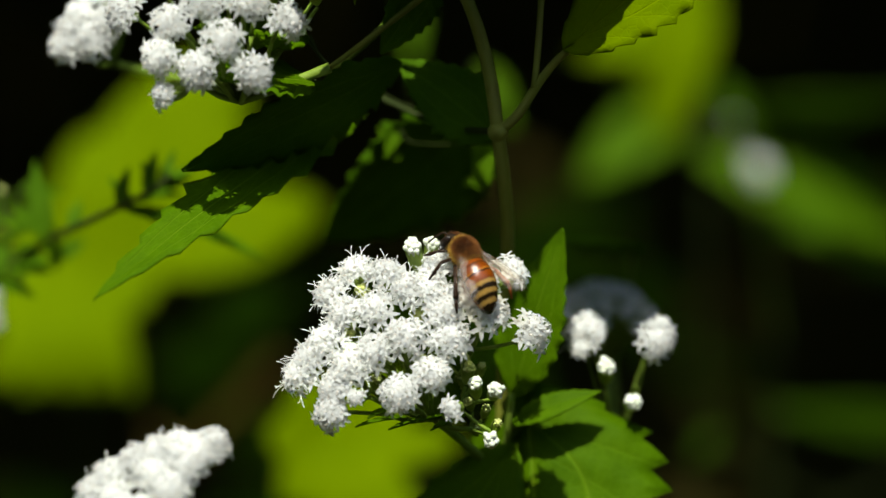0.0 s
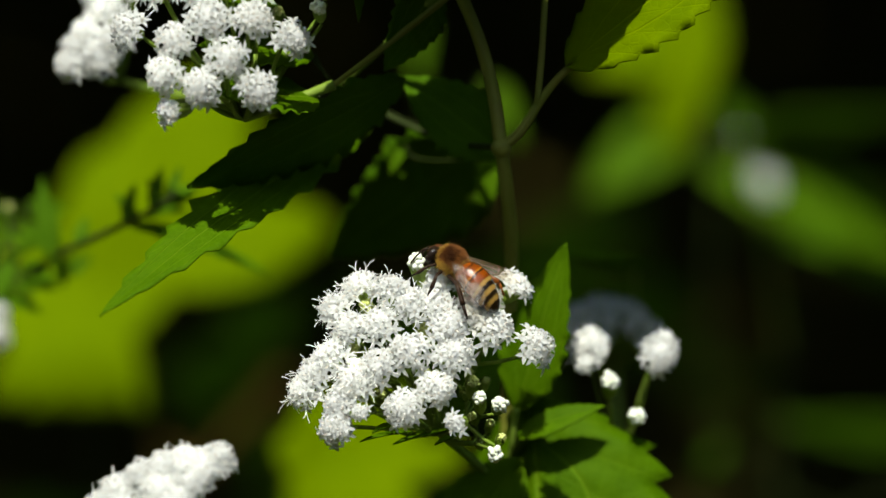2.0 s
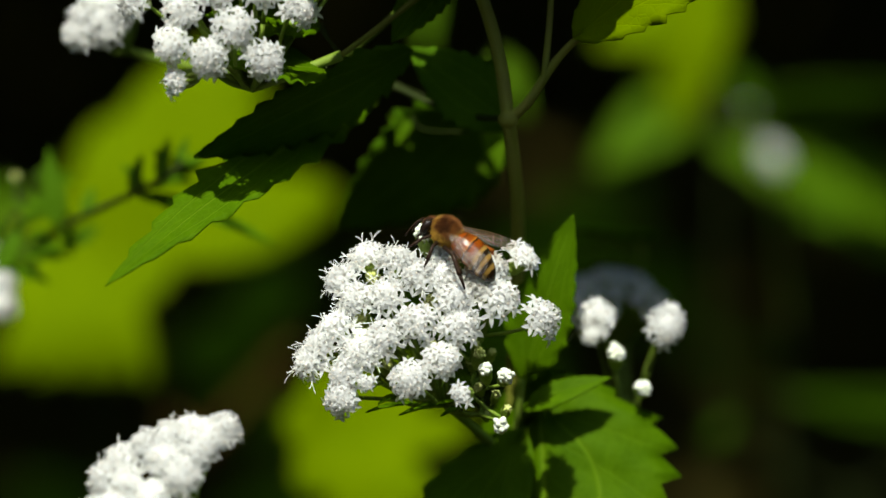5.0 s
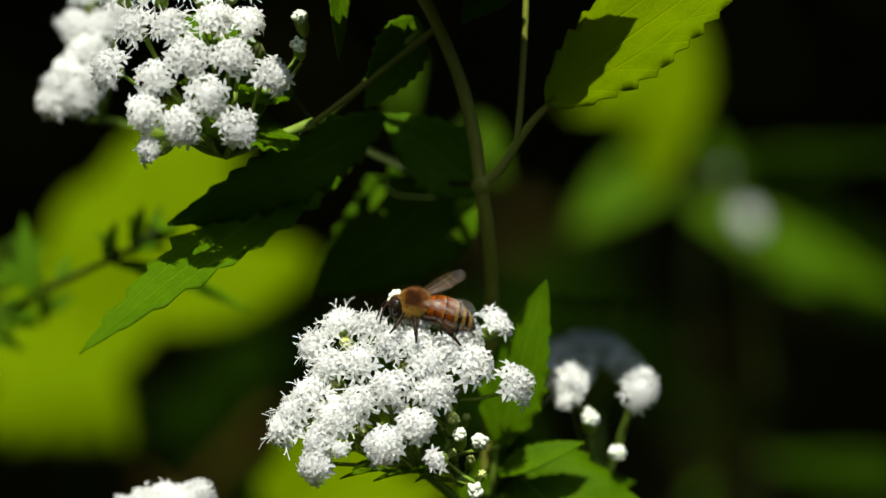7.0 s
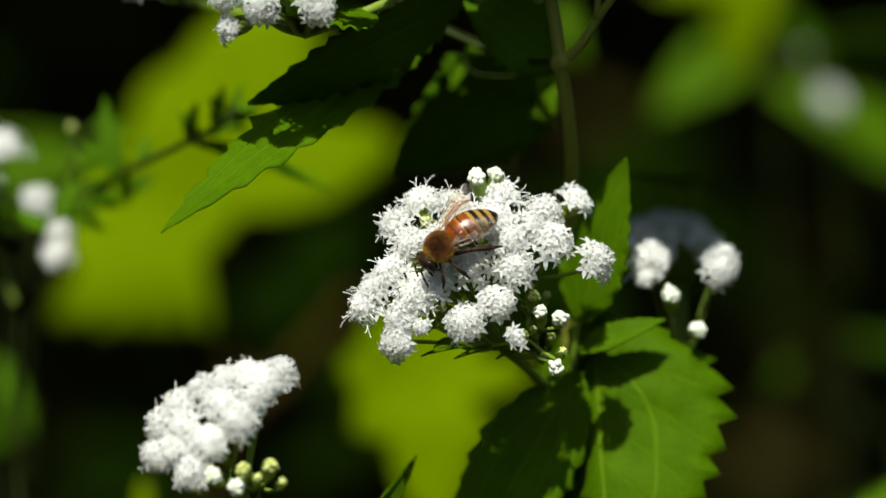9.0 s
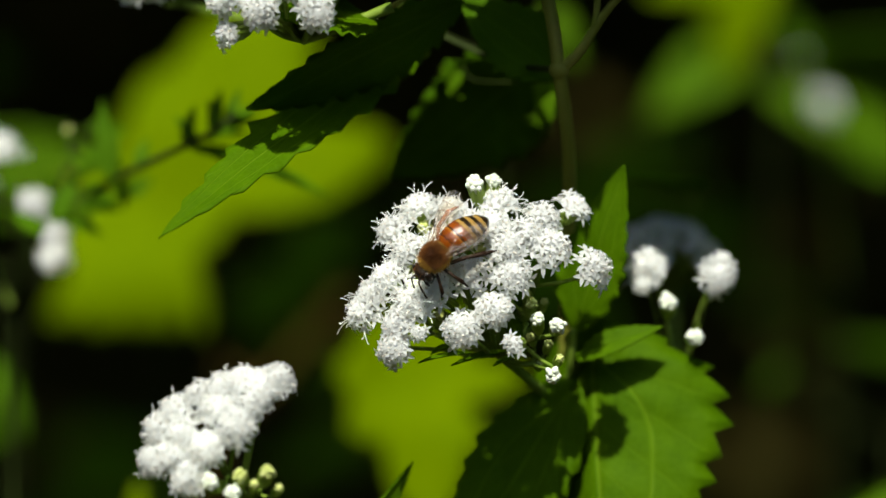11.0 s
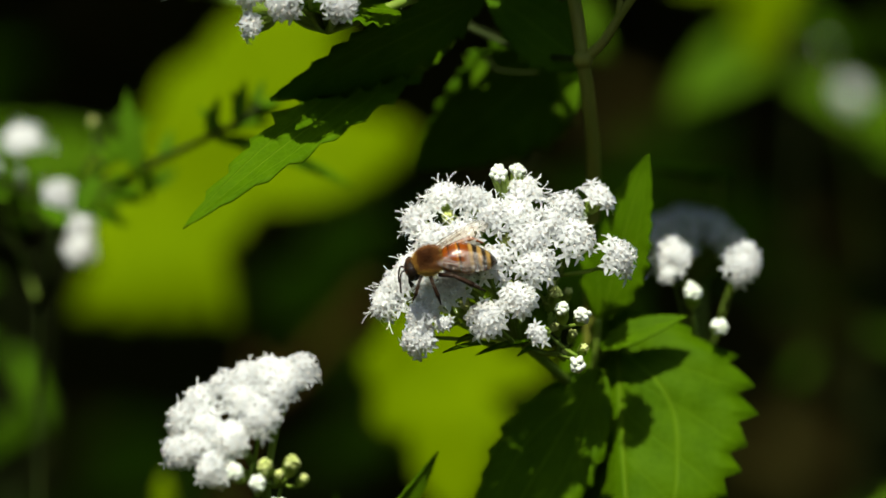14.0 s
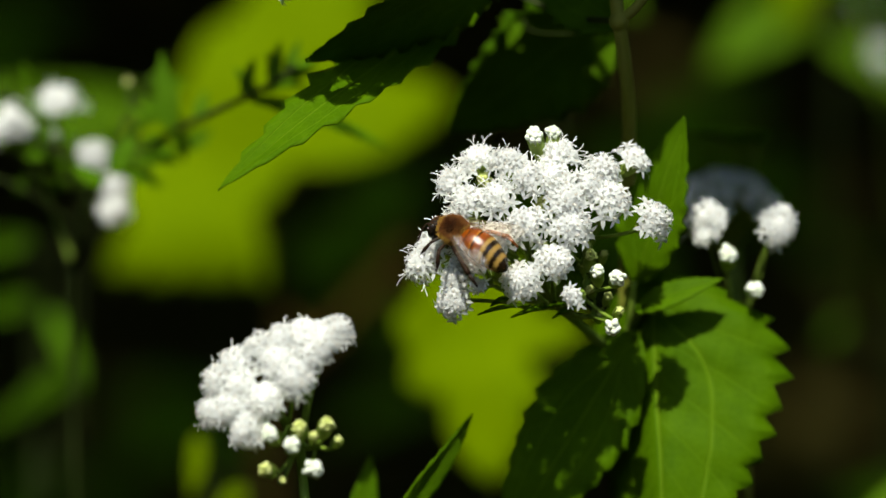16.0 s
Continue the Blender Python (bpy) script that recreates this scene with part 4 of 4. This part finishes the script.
# ---- the honey bee ----
def ramp_material(name, stops, rough, axis=0, spec=0.5):
    """Colours in bands along the part, with fine hairy grain."""
    m, n, l, p = material(name)
    gen = n.new("ShaderNodeTexCoord").outputs["Generated"]
    sep = n.new("ShaderNodeSeparateXYZ")
    l.new(gen, sep.inputs[0])
    t = n.new("ShaderNodeTexNoise")
    t.inputs["Scale"].default_value = 14.0
    l.new(gen, t.inputs["Vector"])
    k = n.new("ShaderNodeMath")
    k.operation = "MULTIPLY_ADD"
    k.inputs[1].default_value, k.inputs[2].default_value = 0.05, -0.025
    l.new(t.outputs["Fac"], k.inputs[0])
    a = n.new("ShaderNodeMath")
    a.operation = "ADD"
    l.new(sep.outputs[axis], a.inputs[0])
    l.new(k.outputs[0], a.inputs[1])
    r = n.new("ShaderNodeValToRGB")
    while len(r.color_ramp.elements) < len(stops):
        r.color_ramp.elements.new(0.5)
    for e, (q, c) in zip(r.color_ramp.elements, stops):
        e.position, e.color = q, (*c, 1)
    l.new(a.outputs[0], r.inputs["Fac"])
    l.new(r.outputs[0], p.inputs["Base Color"])
    p.inputs["Roughness"].default_value, p.inputs["Specular IOR Level"].default_value = rough, spec
    fine = n.new("ShaderNodeTexNoise")
    fine.inputs["Scale"].default_value = 60.0
    l.new(gen, fine.inputs["Vector"])
    b = n.new("ShaderNodeBump")
    b.inputs["Strength"].default_value, b.inputs["Distance"].default_value = 0.3, 0.0001
    l.new(fine.outputs["Fac"], b.inputs["Height"])
    l.new(b.outputs[0], p.inputs["Normal"])
    return m


AMBER, DARK, TAN = (0.17, 0.036, 0.002), (0.012, 0.006, 0.002), (0.27, 0.16, 0.038)
RUST, BROWN = (0.11, 0.024, 0.002), (0.035, 0.010, 0.002)
ABDOMEN = ramp_material("bee_abdomen", [(0.0, DARK), (0.11, DARK), (0.135, TAN), (0.17, TAN), (0.20, DARK), (0.25, DARK), (0.275, TAN), (0.315, TAN), (0.345, DARK), (0.40, DARK), (0.425, TAN), (0.455, TAN),
                                       (0.485, RUST), (0.54, AMBER), (0.61, AMBER), (0.63, BROWN), (0.65, BROWN), (0.67, (0.30, 0.11, 0.012)), (0.70, AMBER), (0.80, RUST), (0.82, BROWN), (0.845, AMBER), (0.93, AMBER), (1.0, (0.22, 0.085, 0.008))], 0.24)
THORAX = ramp_material("bee_thorax", [(0.0, (0.10, 0.035, 0.004)), (0.4, (0.025, 0.008, 0.002)), (0.7, (0.035, 0.011, 0.002)), (1.0, (0.10, 0.035, 0.005))], 0.7, spec=0.1)
FACE = ramp_material("bee_face", [(0.0, (0.014, 0.007, 0.003)), (1.0, (0.010, 0.006, 0.003))], 0.6, spec=0.15)
EYE_MAT = ramp_material("bee_eye", [(0.0, (0.012, 0.008, 0.006)), (1.0, (0.014, 0.008, 0.005))], 0.25, spec=0.35)
LEG = ramp_material("bee_leg", [(0.0, (0.012, 0.005, 0.002)), (0.6, (0.020, 0.008, 0.002)), (1.0, (0.012, 0.005, 0.002))], 0.5, spec=0.2)
# lit copy of the leg: sunlight through it is put into the amber
LEG_SUNLIT = ramp_material("bee_leg_sunlit", [(0.0, (0.20, 0.055, 0.004)), (0.6, (0.26, 0.075, 0.006)), (1.0, (0.07, 0.02, 0.003))], 0.45, spec=0.25)
FUZZ = surface("bee_fuzz", [(0.3, (0.09, 0.027, 0.0015)), (0.7, (0.26, 0.09, 0.007))], 900, 0.8, 0.0)
FUZZ_GOLD = surface("bee_fuzz_gold", [(0.3, (0.34, 0.18, 0.015)), (0.7, (0.52, 0.32, 0.04))], 900, 0.8, 0.0)
VEIN = surface("wing_vein", [(0.3, (0.10, 0.05, 0.02)), (0.7, (0.18, 0.09, 0.03))], 900, 0.5, 0.0)


def wing_material():
    """A clear, faintly amber skin with a wrinkled gloss."""
    m, n, l, p = material("wing_membrane")
    gen = n.new("ShaderNodeTexCoord").outputs["Generated"]
    wrinkle = n.new("ShaderNodeTexNoise")
    wrinkle.inputs["Scale"].default_value, wrinkle.inputs["Detail"].default_value = 9.0, 2.0
    l.new(gen, wrinkle.inputs["Vector"])
    b = n.new("ShaderNodeBump")
    b.inputs["Strength"].default_value, b.inputs["Distance"].default_value = 0.8, 0.0004
    l.new(wrinkle.outputs["Fac"], b.inputs["Height"])
    p.inputs["Base Color"].default_value = (0.30, 0.22, 0.13, 1)
    p.inputs["Roughness"].default_value = 0.4
    clear = n.new("ShaderNodeBsdfTransparent")
    clear.inputs[0].default_value = (0.98, 0.96, 0.92, 1)
    shine = n.new("ShaderNodeBsdfGlossy")
    shine.inputs["Color"].default_value = (0.95, 0.95, 1.0, 1)
    shine.inputs["Roughness"].default_value = 0.22
    l.new(b.outputs[0], shine.inputs["Normal"])
    gloss, skin = n.new("ShaderNodeMixShader"), n.new("ShaderNodeMixShader")
    gloss.inputs[0].default_value, skin.inputs[0].default_value = 0.02, 0.02
    l.new(clear.outputs[0], gloss.inputs[1])
    l.new(shine.outputs[0], gloss.inputs[2])
    l.new(gloss.outputs[0], skin.inputs[1])
    l.new(p.outputs[0], skin.inputs[2])
    l.new(skin.outputs[0], n["Material Output"].inputs["Surface"])
    return m


WING = wing_material()


def lathe(bm, prof, squash=1.0, sides=20):
    """A body of rounds: (x, z of the middle, half width)."""
    rings = []
    for x, z, r in prof:
        rings.append([bm.verts.new((x * MM, math.cos(k * math.tau / sides) * r * MM, (z + math.sin(k * math.tau / sides) * r * squash) * MM)) for k in range(sides)])
    for u, v in zip(rings, rings[1:]):
        for k in range(sides):
            bm.faces.new((u[k], v[k], v[(k + 1) % sides], u[(k + 1) % sides]))
    bm.faces.new(rings[0])
    bm.faces.new(rings[-1][::-1])


def hairs(bm, rnd, mid, half, count, long, keep=lambda d: True, lean=(-0.3, 0, 0)):
    """Short fine hairs standing off a rounded body."""
    for _ in range(count):
        d = Vector((rnd.gauss(0, 1), rnd.gauss(0, 1), rnd.gauss(0, 1))).normalized()
        if not keep(d):
            continue
        p = Vector((mid[0] + d.x * half[0], mid[1] + d.y * half[1], mid[2] + d.z * half[2])) * MM
        e = (d + Vector(lean) + Vector((rnd.uniform(-.35, .35), rnd.uniform(-.35, .35), rnd.uniform(-.35, .35)))).normalized()
        s = e.cross(Vector((rnd.gauss(0, 1), rnd.gauss(0, 1), rnd.gauss(0, 1)))).normalized() * 0.02 * MM
        c = e.cross(s).normalized() * 0.02 * MM
        q = p + e * rnd.uniform(0.5, 1.0) * long * MM
        a, b, f, t = bm.verts.new(p + s), bm.verts.new(p - s), bm.verts.new(p + c), bm.verts.new(q)
        for tri in ((a, b, t), (b, f, t), (f, a, t)):
            bm.faces.new(tri)


def wing(bee, side, root, tip, width, up, name):
    """A clear wing blade, rounded at its end, with dark veins."""
    root, tip = Vector(root), Vector(tip)
    along = (tip - root).normalized()
    cross = up.cross(along).normalized() * -side
    nrm = along.cross(cross)
    length = (tip - root).length
    bm, rows = bmesh.new(), []
    shape = ((0, 0.10, -0.05), (0.12, 0.16, -0.22), (0.3, 0.2, -0.5), (0.5, 0.2, -0.75), (0.68, 0.2, -0.92), (0.82, 0.14, -0.95), (0.92, 0.02, -0.8), (0.98, -0.15, -0.6), (1.0, -0.3, -0.42))
    for t, lead, trail in shape:
        rows.append([bm.verts.new((root + along * t * length + cross * (lead + (trail - lead) * k / 5) * width + nrm * 0.06 * width * math.sin(t * 7 + k * 1.7)) * MM) for k in range(6)])
    for u, v in zip(rows, rows[1:]):
        for k in range(5):
            bm.faces.new((u[k], u[k + 1], v[k + 1], v[k]))
    ob = part(name, bm, WING, bee, "clear amber-tinted wing")
    s = ob.modifiers.new("thickness", "SOLIDIFY")
    s.thickness, s.offset = 0.02 * MM, 0
    bm = bmesh.new()
    at = lambda t, c: (root + along * t * length + cross * c * width + nrm * 0.01) * MM
    for line in ([(0, 0.1), (0.3, 0.2), (0.6, 0.2), (0.85, 0.1)], [(0, 0.05), (0.3, -0.05), (0.6, -0.1), (0.85, -0.25)], [(0.05, 0), (0.3, -0.3), (0.6, -0.55), (0.8, -0.8)],
                 [(0.6, 0.2), (0.62, -0.1), (0.6, -0.55)], [(0.34, -0.05), (0.34, -0.32)], [(0.78, 0.14), (0.76, -0.2), (0.74, -0.7)]):
        tube(bm, curve_points([at(*q) for q in line], 3), 0.04 * MM, 0.022 * MM, 4)
    part("wing_vein", bm, VEIN, ob)
    return ob


def honey_bee():
    bee = tagged(new("honey_bee"), "amber and dark striped honey bee feeding on white flowers", "bee")
    bee.empty_display_size = 0.01
    bee.scale = (1.1, 1.1, 1.1)
    rnd = random.Random(31)
    bm = bmesh.new()
    lathe(bm, [(-7.4, -1.35, 0.12), (-7.15, -1.28, 0.6), (-6.6, -1.05, 1.2), (-5.8, -0.75, 1.58), (-4.8, -0.4, 1.98), (-3.7, -0.1, 2.18), (-2.6, 0.1, 2.22), (-1.6, 0.15, 2.12),
               (-0.7, 0.14, 1.95), (-0.1, 0.1, 1.5), (0.35, 0.05, 0.9), (0.5, 0.0, 0.4)], 0.9, 28)
    abdomen = part("abdomen", bm, ABDOMEN, bee, "glossy amber abdomen with dark and tan bands")
    bm = bmesh.new()
    hairs(bm, rnd, (-3.3, 0, -0.2), (3.9, 2.4, 2.15), 900, 0.35, lambda d: d.z < -0.25 or d.x > 0.75, (-0.9, 0, 0))
    part("fuzz", bm, FUZZ, abdomen, "short golden hair", False)
    bm = bmesh.new()
    ball(bm, Vector((1.75, 0, 0.35)) * MM, (1.95 * MM, 1.7 * MM, 1.7 * MM), 0, 22, 14)
    thorax = part("thorax", bm, THORAX, bee, "rusty brown furry thorax")
    bm = bmesh.new()
    hairs(bm, rnd, (1.7, 0, 0.35), (1.8, 1.62, 1.66), 13000, 0.8, lambda d: d.z > -0.25 and (d.z < 0.85 or d.x < 0.0 or rnd.random() < 0.4))
    part("fuzz", bm, FUZZ, thorax, "dense rusty brown hair", False)
    bm = bmesh.new()
    hairs(bm, rnd, (1.75, 0, 0.3), (1.8, 1.62, 1.7), 8000, 0.9, lambda d: d.z < -0.05 or d.x > 0.74 or d.x < -0.68)
    part("collar_fuzz", bm, FUZZ_GOLD, thorax, "golden yellow hair along the sides", False)
    bm = bmesh.new()
    ball(bm, Vector((4.1, 0, -0.75)) * MM, (0.98 * MM, 1.62 * MM, 1.5 * MM), 0, 18, 12, Matrix.Rotation(0.35, 4, "Y"))
    tube(bm, [Vector(q) * MM for q in ((4.4, 0, -1.8), (4.6, 0, -2.6), (4.5, 0, -3.4))], 0.35 * MM, 0.12 * MM, 6)
    headob = part("head", bm, FACE, bee, "dark brown head")
    bm = bmesh.new()
    hairs(bm, rnd, (4.1, 0, -0.65), (1.0, 1.5, 1.5), 1500, 0.4, lambda d: abs(d.y) < 0.7 and d.z > 0.0, (-0.2, 0, 0.3))
    part("fuzz", bm, FUZZ, headob, "sparse golden hair", False)
    for s in (-1, 1):
        bm = bmesh.new()
        ball(bm, Vector((4.25, s * 1.3, -0.55)) * MM, (0.62 * MM, 0.52 * MM, 1.15 * MM), 0, 14, 10)
        part("eye", bm, EYE_MAT, headob, "large glossy dark eye")
        bm = bmesh.new()
        pts = [(4.9, s * 0.4, -0.3), (5.6, s * 0.75, -0.5), (5.9, s * 1.1, -1.7), (6.0, s * 1.4, -3.2)]
        tube(bm, curve_points([Vector(q) * MM for q in pts], 5), 0.12 * MM, 0.13 * MM, 6)
        part("antenna", bm, LEG, headob)
    for s in (-1, 1):
        for pts, r in (([(3.0, s * 1.2, -1.1), (3.6, s * 2.3, -1.7), (4.1, s * 2.7, -3.0), (4.6, s * 2.5, -4.0)], 0.30),
                       ([(1.8, s * 1.5, -1.3), (1.7, s * 3.1, -1.5), (1.2, s * 3.6, -3.2), (1.0, s * 3.9, -4.3)], 0.34),
                       ([(0.6, s * 1.4, -1.2), (-1.2, s * 3.0, -0.7), (-3.6, s * 3.4, -2.3), (-5.2, s * 3.3, -3.6)], 0.42)):
            bm = bmesh.new()
            far_hind = s < 0 and r > 0.4
            if far_hind:
                pts = [(0.6, -1.4, -1.2), (-1.8, -3.5, 0.2), (-4.4, -4.2, 0.3), (-6.0, -4.6, -0.9)]
            a, b, c, d = [Vector(q) * MM for q in pts]
            tube(bm, [a, a.lerp(b, 0.3), a.lerp(b, 0.7), b], r * 0.75 * MM, r * 0.65 * MM, 7)
            tube(bm, [b, b.lerp(c, 0.35), b.lerp(c, 0.8), c], r * 0.6 * MM, r * 1.0 * MM, 7)
            tube(bm, [c, c.lerp(d, 0.5), d], r * 0.7 * MM, r * 0.3 * MM, 7)
            part("leg", bm, LEG_SUNLIT if far_hind else LEG, bee, "hind leg coloured amber as if sunlight shone through" if far_hind else "")
    wings = []
    for s, fore, hind, up in ((-1, (-6.4, -4.8, 2.8), (-4.8, -4.2, 2.3), (0, 0.3, 1)), (1, (-5.8, 3.3, -0.5), (-4.6, 2.9, 0.1), (0, 0.8, 0.6))):
        for name, root, tip, width in (("forewing", (1.2, s * 1.6, 1.0), fore, 2.6), ("hindwing", (0.3, s * 1.4, 1.25), hind, 1.9)):
            wings.append((wing(bee, s, root, tip, width, Vector(up), name), s, root))
    return bee, wings


bee, bee_wings = honey_bee()
BEE = [
    (0, 1053, 281, 1.9, 120, -20, 45, 46),
    (0.5, 1045, 283, 1.6, 132, -17, 54, 54),
    (1, 1043, 280, 1.8, 143, -15, 60, 64),
    (1.5, 1041, 264, 3, 140, -12, 60, 66),
    (2, 1035, 263, 2.9, 141, -12, 60, 66),
    (2.5, 1045, 257, 3.8, 141, -12, 60, 66),
    (3, 1031, 263, 2.7, 141, -12, 60, 66),
    (3.5, 1027, 257, 2.9, 141, -12, 60, 66),
    (5.8, 1012, 262, 2.8, 150, -3, 68, 70),
    (6, 1021, 252, 4.6, 160, 2, 78, 76),
    (6.5, 1020, 262, 3.9, 162, 6, 80, 76),
    (7, 1012, 258, 4.1, 169, 10, 85, 76),
    (7.5, 990, 287, 0.7, 196, 28, 88, 62),
    (8, 952, 308, -0.6, 222, 20, 130, 42),
    (8.5, 916, 329, -1.3, 214, 6, 125, 44),
    (8.7, 912, 337, -1.6, 215, 6, 125, 44),
    (10.8, 906, 355, -2.2, 223, 8, 130, 40),
    (11, 903, 347, -1.8, 223, 8, 130, 40),
    (11.5, 911, 343, -1.8, 221, 8, 130, 40),
    (12, 893, 358, -2, 213, 8, 115, 48),
    (12.5, 864, 384, -2.4, 192, 4, 100, 58),
    (13, 861, 380, -2.2, 189, 2, 95, 58),
    (13.5, 862, 390, -2.5, 189, 2, 95, 58),
    (14, 859, 393, -2.5, 188, 2, 95, 58),
    (14.5, 846, 397, -2.3, 184, 2, 95, 58),
    (15, 841, 413, -2.6, 187, 2, 95, 56),
    (15.5, 836, 409, -2.3, 175, 2, 90, 52),
    (16, 833, 427, -2.2, 151, -22, 65, 48),
]


def bee_pose(x, y, w, turn, nose, back, lift):
    """The bee over the sheet: its heading turns anticlockwise from the right; nose: towards the viewer; back and lift: where its back faces."""
    a = radians(turn)
    h = way(math.cos(a) * math.cos(radians(nose)), math.sin(a) * math.cos(radians(nose)), math.sin(radians(nose)))
    d = way(math.cos(radians(back)) * math.sin(radians(lift)), math.sin(radians(back)) * math.sin(radians(lift)), math.cos(radians(lift)))
    d = (d - h * d.dot(h)).normalized()
    m = Matrix((h, d.cross(h), d)).transposed().to_4x4()
    return Matrix.Translation(spot(x, y, w)) @ m @ pose(0.0012, 0, 0)


def motions():
    walk(bee, [(t, bee_pose(*q)) for t, *q in BEE])
    far = ((0, 0, 0), (3.5, 0, 0), (5.8, 6, 6), (6.2, 8, 6), (6.6, 8, 8), (6.8, 26, 12), (7.1, 14, 16), (7.3, 24, 14), (7.6, 38, 14), (7.8, 28, 10), (8.1, 2, 0), (8.6, 0, 0), (16, 0, 0))
    near = ((0, -10, 5), (3.5, -10, 5), (5.8, 4, -2), (6.6, 9, -3), (7.0, 7, -3), (7.4, 14, -4), (7.7, 18, -4), (8.1, 2, 0), (15.3, 0, 0), (16, -9, 5))
    for blade, s, root in bee_wings:
        at = Vector(root) * MM
        walk(blade, [(t, Matrix.Translation(at) @ Matrix.Rotation(radians(-s * out), 4, "Z") @ Matrix.Rotation(radians(lift), 4, "Y") @ Matrix.Translation(-at))
                     for t, lift, out in (far if s < 0 else near)])


motions()
